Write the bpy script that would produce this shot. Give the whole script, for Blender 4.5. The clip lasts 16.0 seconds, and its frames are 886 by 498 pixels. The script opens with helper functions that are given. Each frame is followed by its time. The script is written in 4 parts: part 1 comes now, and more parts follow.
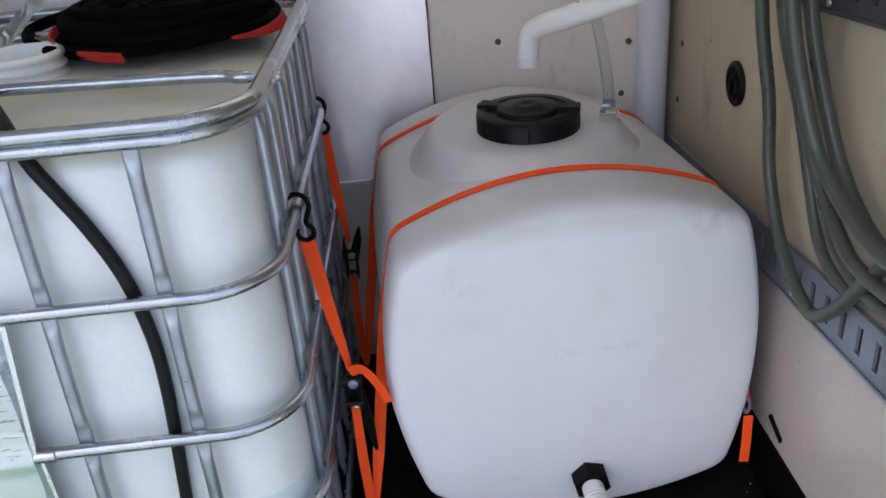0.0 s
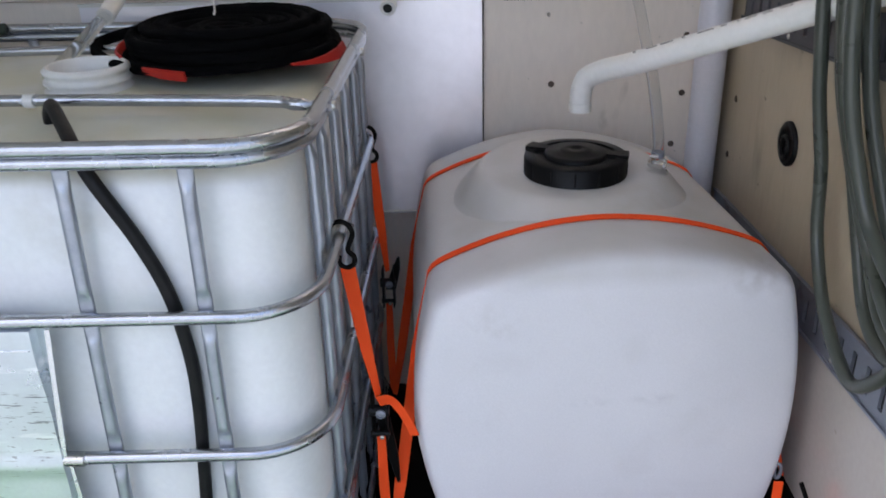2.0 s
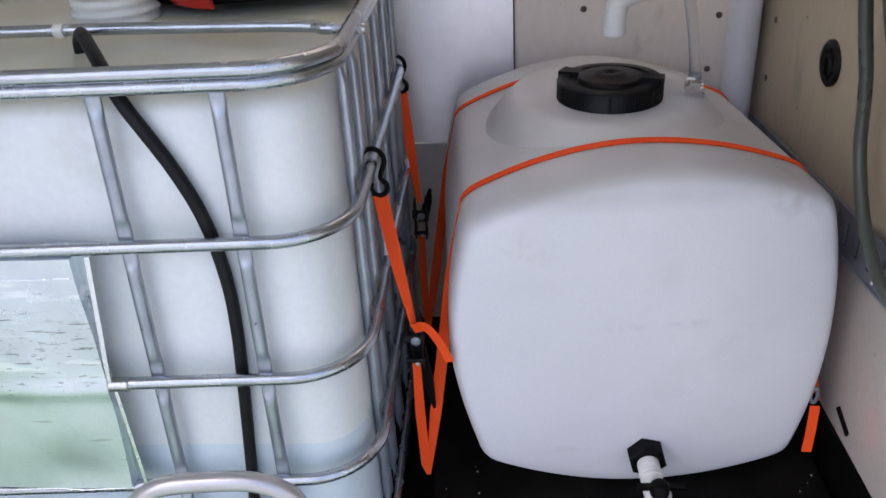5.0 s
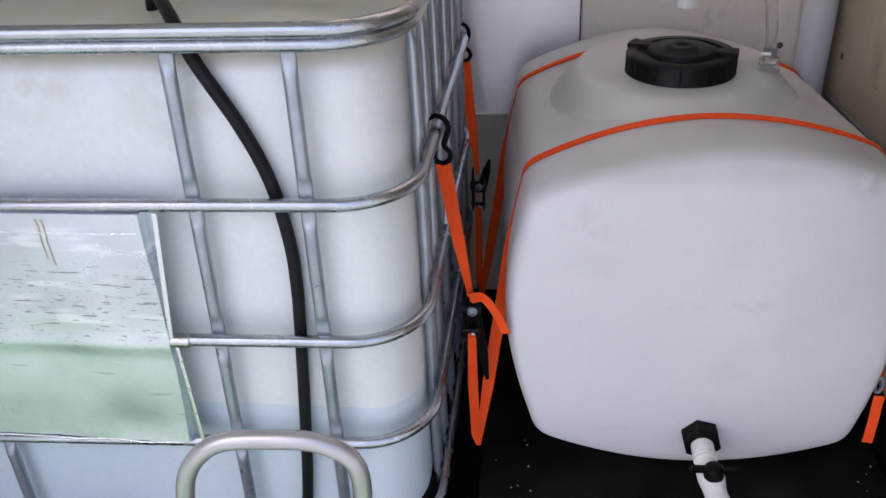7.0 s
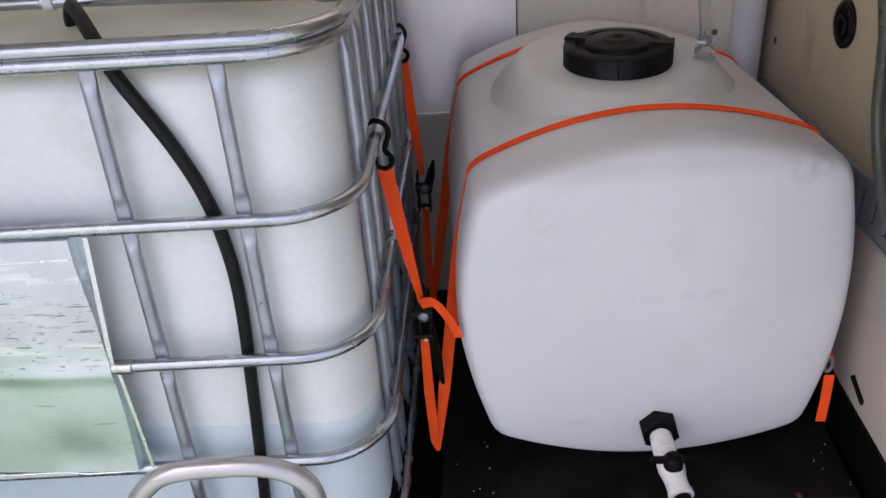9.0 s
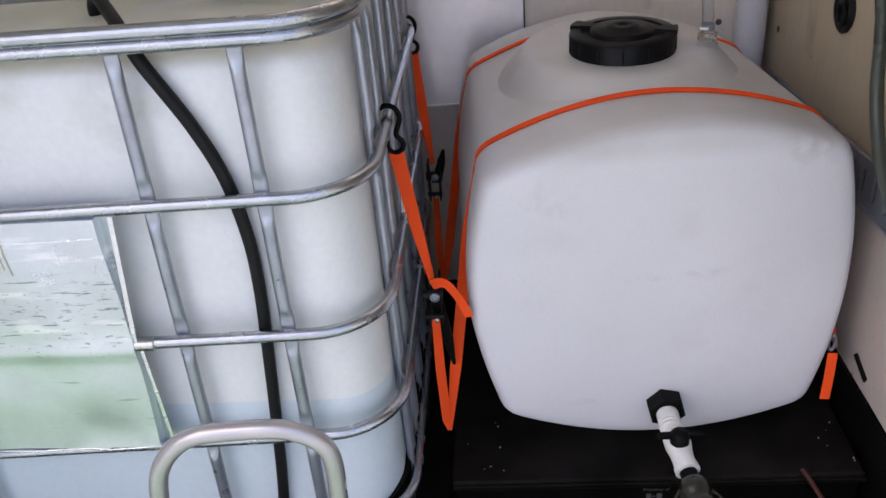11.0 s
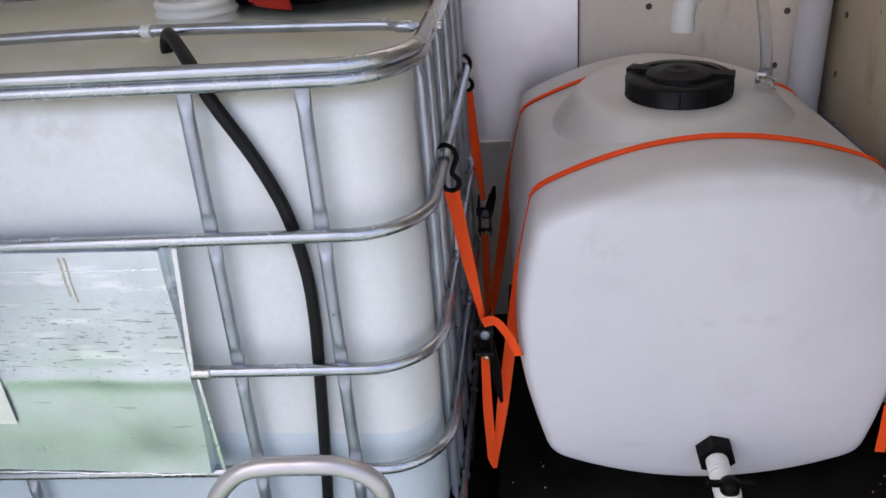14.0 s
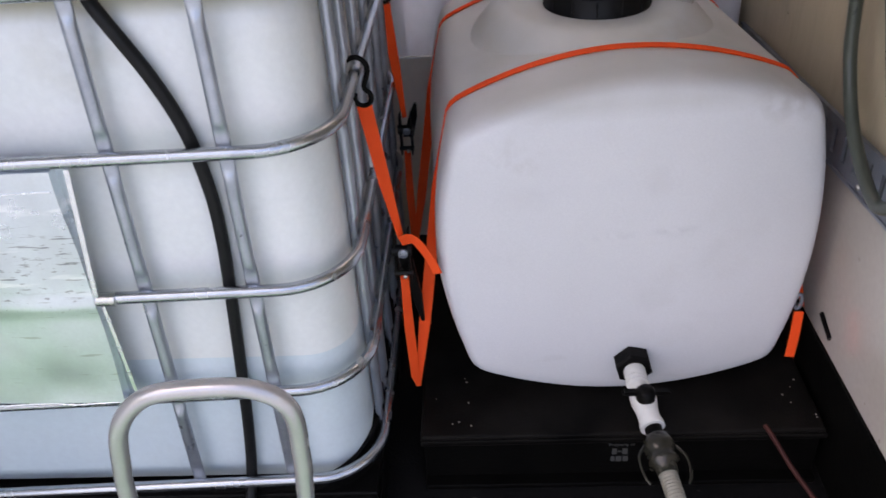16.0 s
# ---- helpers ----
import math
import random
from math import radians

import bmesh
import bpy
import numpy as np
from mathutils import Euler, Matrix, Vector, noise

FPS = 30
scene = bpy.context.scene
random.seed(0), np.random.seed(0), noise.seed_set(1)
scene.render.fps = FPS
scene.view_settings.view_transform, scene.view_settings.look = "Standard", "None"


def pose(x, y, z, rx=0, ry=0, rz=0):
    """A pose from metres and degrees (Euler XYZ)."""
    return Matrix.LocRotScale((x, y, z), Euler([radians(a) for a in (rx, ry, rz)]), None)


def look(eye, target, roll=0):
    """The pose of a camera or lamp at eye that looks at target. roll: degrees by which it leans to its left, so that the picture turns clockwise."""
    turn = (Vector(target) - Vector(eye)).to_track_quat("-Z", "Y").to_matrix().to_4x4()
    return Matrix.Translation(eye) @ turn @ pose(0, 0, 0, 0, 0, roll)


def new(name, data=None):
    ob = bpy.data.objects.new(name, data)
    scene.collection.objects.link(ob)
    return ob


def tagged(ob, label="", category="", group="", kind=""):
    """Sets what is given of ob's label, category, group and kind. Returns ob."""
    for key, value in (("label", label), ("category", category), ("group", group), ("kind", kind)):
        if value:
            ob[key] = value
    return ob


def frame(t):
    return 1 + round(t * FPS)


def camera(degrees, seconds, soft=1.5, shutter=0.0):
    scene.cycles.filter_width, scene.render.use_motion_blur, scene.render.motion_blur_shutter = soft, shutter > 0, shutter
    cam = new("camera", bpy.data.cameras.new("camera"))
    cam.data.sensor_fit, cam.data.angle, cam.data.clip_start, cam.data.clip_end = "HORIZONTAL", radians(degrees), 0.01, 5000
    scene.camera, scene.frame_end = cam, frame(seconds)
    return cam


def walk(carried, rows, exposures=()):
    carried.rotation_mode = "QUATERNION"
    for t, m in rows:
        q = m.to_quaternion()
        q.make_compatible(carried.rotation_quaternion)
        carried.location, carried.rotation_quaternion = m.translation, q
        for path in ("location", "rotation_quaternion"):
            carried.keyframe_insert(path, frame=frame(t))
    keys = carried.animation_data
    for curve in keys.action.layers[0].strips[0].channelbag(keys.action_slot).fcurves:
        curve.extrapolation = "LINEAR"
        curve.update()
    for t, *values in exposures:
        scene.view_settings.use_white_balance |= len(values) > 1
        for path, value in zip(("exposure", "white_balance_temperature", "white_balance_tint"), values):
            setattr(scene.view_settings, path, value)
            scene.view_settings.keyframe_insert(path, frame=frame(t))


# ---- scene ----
cam = camera(56.1, 16.0, soft=1.55, shutter=0.5)
PATH = [
    (0, (0.243, -1.118, 1.518), (0.271, 0.661, 0.604), -4.9),
    (0.5, (0.249, -1.132, 1.517), (0.241, 0.648, 0.605), -4.8),
    (1, (0.235, -1.146, 1.526), (0.193, 0.652, 0.652), -3.3),
    (1.5, (0.223, -1.137, 1.54), (0.131, 0.681, 0.713), -1.8),
    (2, (0.238, -1.119, 1.533), (0.182, 0.693, 0.688), -1.5),
    (2.5, (0.254, -1.111, 1.516), (0.214, 0.658, 0.585), -3.9),
    (3, (0.234, -1.121, 1.507), (0.094, 0.633, 0.556), -3.2),
    (3.5, (0.235, -1.13, 1.509), (0.119, 0.623, 0.554), -3.4),
    (6, (0.213, -1.122, 1.493), (0.035, 0.61, 0.508), -3.2),
    (6.5, (0.186, -1.12, 1.49), (-0.088, 0.587, 0.485), -3.8),
    (7, (0.2, -1.123, 1.49), (-0.037, 0.586, 0.477), -2.9),
    (7.5, (0.195, -1.128, 1.489), (-0.069, 0.571, 0.467), -3.4),
    (8, (0.196, -1.131, 1.494), (-0.087, 0.57, 0.48), -4.1),
    (8.5, (0.199, -1.107, 1.495), (0.015, 0.6, 0.47), -4.4),
    (9, (0.208, -1.091, 1.49), (0.084, 0.621, 0.464), -4.3),
    (11.5, (0.211, -1.161, 1.476), (0.057, 0.555, 0.461), -5.2),
    (12, (0.203, -1.144, 1.476), (0.046, 0.565, 0.449), -4.4),
    (12.5, (0.201, -1.148, 1.48), (0.018, 0.566, 0.466), -4.5),
    (13, (0.2, -1.142, 1.485), (0.026, 0.583, 0.488), -4.8),
    (13.5, (0.189, -1.143, 1.498), (-0.046, 0.597, 0.541), -5.8),
    (14, (0.184, -1.157, 1.503), (-0.055, 0.585, 0.551), -4.8),
    (14.5, (0.197, -1.173, 1.482), (-0.03, 0.556, 0.503), -4.6),
    (15, (0.187, -1.159, 1.466), (-0.083, 0.528, 0.426), -5.8),
    (15.5, (0.213, -1.147, 1.459), (0.024, 0.529, 0.385), -4.4),
    (16, (0.23, -1.134, 1.471), (0.126, 0.523, 0.356), -3.9),
]
EXPOSURES = [(0.0, 1.64, 6700, 16), (2.0, 1.66, 6700, 16), (6.0, 1.66, 6900, 19), (9.0, 1.63, 7250, 21), (12.5, 1.66, 7150, 20), (16.0, 1.64, 7150, 21)]
walk(cam, [(t, look(eye, target, roll)) for t, eye, target, roll in PATH], EXPOSURES)

# ---- light ----
world = bpy.data.worlds.new("sky")
scene.world = world
world.use_nodes = True
wn = world.node_tree.nodes
wl = world.node_tree.links
sky = wn.new("ShaderNodeTexSky")
sky.sky_type = "NISHITA"
sky.sun_disc = False
sky.sun_elevation = radians(56)
sky.sun_rotation = radians(-107)
sky.air_density, sky.dust_density, sky.ozone_density = 1.0, 3.0, 1.0
wl.new(sky.outputs[0], wn["Background"].inputs[0])
wn["Background"].inputs[1].default_value = 0.15
sun_data = bpy.data.lights.new("sun", "SUN")
sun_data.energy, sun_data.angle, sun_data.color = 2.0, radians(3), (1.0, 0.98, 0.95)
sun = new("sun", sun_data)
sun.matrix_world = look((-4.0, -1.2, 6.0), (0, 0, 0))


# ---- materials ----
def material(name, base, rough=0.5, metal=0.0, other=None, scale=8.0, amount=0.5, fine=120.0, bump=0.05,
             transmission=0.0, ior=1.45, island=0.0, rough_var=0.1, stretch=(1, 1, 1), spec=0.5):
    """A surface with colour variation at two scales, uneven gloss and a fine relief."""
    m = bpy.data.materials.new(name)
    m.use_nodes = True
    n, l = m.node_tree.nodes, m.node_tree.links
    b = n["Principled BSDF"]
    b.inputs["Metallic"].default_value = metal
    b.inputs["Transmission Weight"].default_value = transmission
    b.inputs["IOR"].default_value = ior
    b.inputs["Specular IOR Level"].default_value = spec
    co = n.new("ShaderNodeTexCoord")
    mp = n.new("ShaderNodeMapping")
    mp.inputs["Scale"].default_value = stretch
    l.new(co.outputs["Object"], mp.inputs[0])
    big = n.new("ShaderNodeTexNoise")
    big.inputs["Scale"].default_value = scale
    big.inputs["Detail"].default_value = 5
    l.new(mp.outputs[0], big.inputs["Vector"])
    small = n.new("ShaderNodeTexNoise")
    small.inputs["Scale"].default_value = fine
    small.inputs["Detail"].default_value = 3
    l.new(mp.outputs[0], small.inputs["Vector"])
    ramp = n.new("ShaderNodeValToRGB")
    ramp.color_ramp.elements[0].position, ramp.color_ramp.elements[1].position = 0.35, 0.68
    o = other or tuple(c * 0.8 for c in base)
    ramp.color_ramp.elements[0].color = (*o, 1)
    ramp.color_ramp.elements[1].color = (*base, 1)
    l.new(big.outputs[0], ramp.inputs[0])
    mix = n.new("ShaderNodeMix")
    mix.data_type = "RGBA"
    mix.inputs[0].default_value = amount
    mix.inputs[6].default_value = (*base, 1)
    l.new(ramp.outputs[0], mix.inputs[7])
    grain = n.new("ShaderNodeMix")
    grain.data_type, grain.blend_type = "RGBA", "MULTIPLY"
    grain.inputs[0].default_value = 0.12
    l.new(mix.outputs[2], grain.inputs[6])
    l.new(small.outputs[0], grain.inputs[7])
    l.new(grain.outputs[2], b.inputs["Base Color"])
    rr = n.new("ShaderNodeMapRange")
    rr.inputs["To Min"].default_value = max(0.02, rough - rough_var)
    rr.inputs["To Max"].default_value = min(1, rough + rough_var)
    l.new(big.outputs[0], rr.inputs[0])
    l.new(rr.outputs[0], b.inputs["Roughness"])
    if bump:
        bp = n.new("ShaderNodeBump")
        bp.inputs["Strength"].default_value = bump
        bp.inputs["Distance"].default_value = 0.01
        l.new(small.outputs[0], bp.inputs["Height"])
        l.new(bp.outputs[0], b.inputs["Normal"])
    m["end"] = grain.name
    return m


def stain_or_shade(m, colour, scale, low, high, strength, stretch=(1, 1, 1), seed=0.0, band=None):
    """Adds stains of their own shape, and painted shade, over the surface colour; band: the heights between which they
    lie.
    """
    n, l = m.node_tree.nodes, m.node_tree.links
    b = n["Principled BSDF"]
    was = b.inputs["Base Color"].links[0].from_socket
    co = n.new("ShaderNodeTexCoord")
    mp = n.new("ShaderNodeMapping")
    mp.inputs["Scale"].default_value = stretch
    mp.inputs["Location"].default_value = (seed, seed * 0.7, seed * 1.3)
    l.new(co.outputs["Object"], mp.inputs[0])
    t = n.new("ShaderNodeTexNoise")
    t.inputs["Scale"].default_value = scale
    t.inputs["Detail"].default_value = 6
    l.new(mp.outputs[0], t.inputs["Vector"])
    r = n.new("ShaderNodeMapRange")
    r.inputs["From Min"].default_value, r.inputs["From Max"].default_value = low, high
    r.inputs["To Max"].default_value = strength
    l.new(t.outputs[0], r.inputs[0])
    mix = n.new("ShaderNodeMix")
    mix.data_type = "RGBA"
    amount = r.outputs[0]
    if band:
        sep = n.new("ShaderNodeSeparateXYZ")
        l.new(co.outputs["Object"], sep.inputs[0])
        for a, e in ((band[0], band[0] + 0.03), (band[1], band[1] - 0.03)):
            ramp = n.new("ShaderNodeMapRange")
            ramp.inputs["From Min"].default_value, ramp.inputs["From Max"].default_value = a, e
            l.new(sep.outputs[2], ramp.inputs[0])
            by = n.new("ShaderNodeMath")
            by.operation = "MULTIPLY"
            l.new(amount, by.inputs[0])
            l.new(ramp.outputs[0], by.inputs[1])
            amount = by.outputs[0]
    l.new(amount, mix.inputs[0])
    l.new(was, mix.inputs[6])
    mix.inputs[7].default_value = (*colour, 1)
    l.new(mix.outputs[2], b.inputs["Base Color"])
    return m


def smudge(m, centre, size, colour, strength, scale=30.0):
    """Adds one dirty patch of ragged shape round a place on the surface."""
    n, l = m.node_tree.nodes, m.node_tree.links
    b = n["Principled BSDF"]
    was = b.inputs["Base Color"].links[0].from_socket
    co = n.new("ShaderNodeTexCoord")
    mp = n.new("ShaderNodeMapping")
    mp.vector_type = "TEXTURE"
    mp.inputs["Location"].default_value = centre
    mp.inputs["Scale"].default_value = size
    l.new(co.outputs["Object"], mp.inputs[0])
    ball = n.new("ShaderNodeTexGradient")
    ball.gradient_type = "SPHERICAL"
    l.new(mp.outputs[0], ball.inputs[0])
    t = n.new("ShaderNodeTexNoise")
    t.inputs["Scale"].default_value = scale
    t.inputs["Detail"].default_value = 5
    l.new(co.outputs["Object"], t.inputs["Vector"])
    r = n.new("ShaderNodeMapRange")
    r.inputs["From Min"].default_value, r.inputs["From Max"].default_value = 0.4, 0.65
    r.inputs["To Max"].default_value = strength
    l.new(t.outputs[0], r.inputs[0])
    by = n.new("ShaderNodeMath")
    by.operation = "MULTIPLY"
    l.new(ball.outputs["Fac"], by.inputs[0])
    l.new(r.outputs[0], by.inputs[1])
    mix = n.new("ShaderNodeMix")
    mix.data_type = "RGBA"
    l.new(by.outputs[0], mix.inputs[0])
    l.new(was, mix.inputs[6])
    mix.inputs[7].default_value = (*colour, 1)
    l.new(mix.outputs[2], b.inputs["Base Color"])


GALV = stain_or_shade(material("galvanised_steel", (0.52, 0.54, 0.575), 0.25, 0.93, (0.41, 0.43, 0.465), 25, 0.7, 300, 0.06),
             (0.24, 0.26, 0.30), 14, 0.58, 0.75, 0.45, (1, 1, 0.4))
DULL_GALV = stain_or_shade(material("dull_galvanised_steel", (0.43, 0.46, 0.51), 0.31, 0.68, (0.30, 0.33, 0.375), 25, 0.7, 300, 0.06),
                  (0.24, 0.26, 0.30), 14, 0.58, 0.75, 0.45, (1, 1, 0.4))
PLATE = material("sheet_steel", (0.74, 0.81, 0.84), 0.31, 0.95, (0.56, 0.62, 0.66), 9, 0.6, 160, 0.02, rough_var=0.09)
stain_or_shade(PLATE, (0.5, 0.54, 0.56), 7, 0.45, 0.7, 0.5, (1, 1, 1.6), 1.4)
# Whitish reflections of the buckled sheet put into its colour as pale patches.
stain_or_shade(PLATE, (0.92, 0.94, 0.95), 24, 0.56, 0.66, 0.55, (0.35, 1, 1.8), 8.2, (0.63, 0.87))
stain_or_shade(PLATE, (0.15, 0.16, 0.17), 75, 0.615, 0.66, 0.8, (0.2, 1, 2.4), 3.1, (0.63, 0.80))
stain_or_shade(PLATE, (0.22, 0.23, 0.23), 120, 0.64, 0.68, 0.7, (0.5, 1, 1.6), 5.3, (0.60, 0.78))
stain_or_shade(PLATE, (0.3, 0.31, 0.29), 50, 0.66, 0.70, 0.5, (0.2, 1, 2.4), 11.0, (0.41, 0.66))
ALU = material("brushed_aluminium", (0.51, 0.495, 0.495), 0.25, 0.55, (0.42, 0.405, 0.405), 14, 0.5, 260, 0.04)
BOTTLE = material("bottle_plastic", (0.775, 0.79, 0.785), 0.38, 0, (0.715, 0.73, 0.715), 3, 0.6, 90, 0.03)
stain_or_shade(BOTTLE, (0.62, 0.62, 0.54), 6, 0.58, 0.78, 0.45, (1, 1, 0.6), 1.7)
# Yellower and darker above the bottle's shoulder.
stain_or_shade(BOTTLE, (0.56, 0.54, 0.385), 4, 0.2, 0.55, 0.8, (1, 1, 0.6), 6.1, (1.098, 1.4))
smudge(BOTTLE, (0.225, -0.47, 1.06), (0.10, 0.1, 0.10), (0.45, 0.42, 0.34), 0.5, 18)
smudge(BOTTLE, (-0.01, -0.47, 1.09), (0.12, 0.1, 0.08), (0.42, 0.36, 0.26), 0.5, 22)
SMOKE = material("smoky_plastic", (0.03, 0.028, 0.02), 0.25, 0, (0.02, 0.0185, 0.014), 30, 0.6, 120, 0.05, transmission=0.18)
RIBS = material("pale_ribbed_hose", (0.30, 0.285, 0.235), 0.35, 0, (0.2, 0.19, 0.155), 30, 0.6, 120, 0.05)
FILLED = material("bottle_plastic_filled", (0.63, 0.715, 0.75), 0.36, 0, (0.58, 0.67, 0.715), 3, 0.6, 90, 0.03)
SMUDGES = (((0.283, 0.225, 0.752), (0.075, 0.1, 0.05), (0.50, 0.48, 0.47), 0.5, 40), ((0.475, 0.22, 0.577), (0.06, 0.1, 0.014), (0.48, 0.47, 0.49), 0.5, 50),
           ((0.594, 0.22, 0.581), (0.06, 0.1, 0.014), (0.48, 0.47, 0.49), 0.5, 50), ((0.782, 0.25, 0.826), (0.09, 0.1, 0.05), (0.40, 0.38, 0.36), 0.5, 40),
           ((0.62, 0.45, 0.9), (0.2, 0.12, 0.1), (0.45, 0.43, 0.39), 0.6, 25))
TANK = stain_or_shade(material("tank_plastic", (0.705, 0.70, 0.72), 0.45, 0, (0.635, 0.63, 0.645), 3.5, 0.6, 260, 0.03),
             (0.44, 0.42, 0.40), 5.5, 0.58, 0.80, 0.3)
stain_or_shade(TANK, (0.40, 0.38, 0.36), 9, 0.66, 0.80, 0.3, (0.5, 1, 1.6), 2.2)
stain_or_shade(TANK, (0.52, 0.51, 0.53), 5, 0.60, 0.78, 0.35, (0.7, 1, 1.8), 5.5)
# Dust on the top, with the top's weaker light painted in as grey.
stain_or_shade(TANK, (0.45, 0.44, 0.41), 4, 0.15, 0.6, 0.62, (1, 1, 0.6), 3.7, (0.665, 1.2))
for place, size, colour, strength, scale in SMUDGES:
    smudge(TANK, (place[0] - 0.511, place[1] - 0.66, place[2] - 0.15), size, colour, strength, scale)
smudge(TANK, (0.318, 0.09, 0.622), (0.035, 0.035, 0.02), (0.92, 0.92, 0.92), 1.0, 45)
LID = material("black_lid_plastic", (0.005, 0.005, 0.0055), 0.4, 0, (0.008, 0.008, 0.008), 20, 0.6, 300, 0.08, spec=0.18)
BLACK = material("black_plastic", (0.0033, 0.0031, 0.003), 0.42, 0, (0.007, 0.0064, 0.006), 9, 0.7, 180, 0.12, spec=0.085)
PALLET = stain_or_shade(material("dusty_black_plastic", (0.0028, 0.0026, 0.0025), 0.45, 0, (0.005, 0.0046, 0.0043), 9, 0.7, 180, 0.12, spec=0.04),
               (0.036, 0.031, 0.027), 7, 0.3, 0.7, 0.38, seed=2.4, band=(0.125, 0.4))
RUBBER = material("black_rubber", (0.006, 0.006, 0.0065), 0.5, 0, (0.011, 0.011, 0.011), 30, 0.6, 200, 0.1, spec=0.25)
COIL = material("black_ribbed_hose", (0.003, 0.003, 0.0035), 0.8, 0, (0.005, 0.005, 0.005), 30, 0.6, 220, 0.2, spec=0.03)
FLOOR = stain_or_shade(material("dark_floor", (0.006, 0.006, 0.0063), 0.7, 0, (0.011, 0.0105, 0.0105), 5, 0.7, 140, 0.2, spec=0.1),
              (0.10, 0.09, 0.08), 45, 0.68, 0.75, 0.6)
ORANGE = material("orange_webbing", (1.0, 0.1, 0.02), 0.6, 0, (1.0, 0.085, 0.016), 30, 0.5, 500, 0.25, spec=0.15)
RUST = material("rust_streak", (0.62, 0.57, 0.44), 0.6, 0.0, (0.5, 0.45, 0.32), 60, 0.7, 300, 0.1)
DULL_RED = material("dull_red_cord", (0.055, 0.009, 0.006), 0.7, 0, (0.04, 0.007, 0.005), 20, 0.5, 200, 0.1)
RED = material("red_band", (0.55, 0.025, 0.015), 0.55, 0, (0.42, 0.02, 0.012), 20, 0.5, 200, 0.1)
ORANGE.node_tree.nodes["Principled BSDF"].inputs["Sheen Weight"].default_value = 0.85
ORANGE.node_tree.nodes["Principled BSDF"].inputs["Sheen Tint"].default_value = (1.0, 0.12, 0.03, 1)
CREAM = stain_or_shade(material("cream_painted_plywood", (0.85, 0.765, 0.69), 0.45, 0, (0.80, 0.71, 0.62), 2.4, 0.7, 70, 0.08, stretch=(1, 1, 0.35)),
              (0.30, 0.24, 0.17), 11, 0.66, 0.78, 0.5, (1, 1, 0.5))
stain_or_shade(CREAM, (0.10, 0.08, 0.06), 38, 0.72, 0.76, 0.7, seed=4.0)
PLY = stain_or_shade(material("beige_plywood", (0.50, 0.425, 0.31), 0.42, 0, (0.44, 0.37, 0.26), 2.2, 0.8, 80, 0.1, stretch=(1, 1, 0.3)),
            (0.14, 0.11, 0.07), 9, 0.60, 0.80, 0.5, (1, 1, 0.4))
stain_or_shade(PLY, (0.26, 0.22, 0.16), 26, 0.5, 0.75, 0.2, (1, 1, 0.3), 2.6)
stain_or_shade(PLY, (0.06, 0.05, 0.035), 30, 0.71, 0.75, 0.8, seed=6.0)
GLOSSY_CREAM = stain_or_shade(material("cream_wall_panel", (0.54, 0.485, 0.44), 0.11, 0, (0.47, 0.42, 0.375), 2.4, 0.6, 70, 0.015, rough_var=0.05, spec=1.0),
                     (0.16, 0.13, 0.1), 34, 0.70, 0.76, 0.6, (1, 1, 0.6))
FOIL = material("foil_board", (0.93, 0.92, 0.97), 0.33, 0.72, (0.88, 0.86, 0.93), 3, 0.6, 30, 0.06)
WHITE = material("white_paint", (0.78, 0.77, 0.74), 0.45, 0, (0.7, 0.69, 0.66), 6, 0.5, 90, 0.05)
PVC = stain_or_shade(material("white_pvc", (0.82, 0.81, 0.78), 0.32, 0, (0.76, 0.75, 0.71), 7, 0.5, 90, 0.02), (0.4, 0.37, 0.32), 30, 0.68, 0.78, 0.5)
POLE = material("grey_painted_post", (0.71, 0.71, 0.77), 0.4, 0.0, (0.65, 0.65, 0.71), 5, 0.6, 120, 0.04)
CLEAR = material("clear_vinyl", (0.88, 0.89, 0.88), 0.06, 0, (0.84, 0.85, 0.84), 10, 0.3, 80, 0.02, transmission=0.97, ior=1.16)
HOSE = material("grey_green_hose", (0.068, 0.078, 0.064), 0.3, 0, (0.045, 0.052, 0.043), 12, 0.6, 160, 0.05)
TRACK = stain_or_shade(material("track_steel", (0.31, 0.335, 0.39), 0.45, 0.6, (0.23, 0.25, 0.29), 10, 0.7, 180, 0.12), (0.14, 0.11, 0.09), 16, 0.62, 0.75, 0.6)
# Steel of the upper track, darker than the lower one's.
DARK_TRACK = stain_or_shade(material("dark_track_steel", (0.12, 0.125, 0.14), 0.55, 0.5, (0.08, 0.08, 0.09), 10, 0.7, 180, 0.12), (0.07, 0.055, 0.04), 16, 0.55, 0.75, 0.6)
RAIL_SHADE = material("dark_green_rail_shade", (0.035, 0.05, 0.035), 0.7, 0, (0.025, 0.035, 0.025), 20, 0.6, 200, 0.1)
SCREW = material("rusty_screw", (0.13, 0.10, 0.08), 0.6, 0.4, (0.08, 0.06, 0.045), 60, 0.7, 300, 0.1)
# Near-black for shade in slots, elbow mouth and gap, and for the seam.
DARK = material("recess_shade_and_seam", (0.012, 0.012, 0.012), 0.8, 0, (0.02, 0.02, 0.02), 10, 0.5, 100, 0.0)
STEEL = material("bright_steel", (0.6, 0.6, 0.58), 0.3, 0.95, (0.5, 0.5, 0.48), 30, 0.5, 200, 0.05)
STICKER = stain_or_shade(material("worn_paper_label", (0.88, 0.89, 0.78), 0.5, 0, (0.8, 0.8, 0.68), 10, 0.6, 120, 0.05), (0.2, 0.18, 0.14), 26, 0.66, 0.72, 0.7, (0.4, 1, 2.4))
MARK = material("black_print", (0.03, 0.03, 0.03), 0.6, 0, None, 30, 0.4, 200, 0.0)
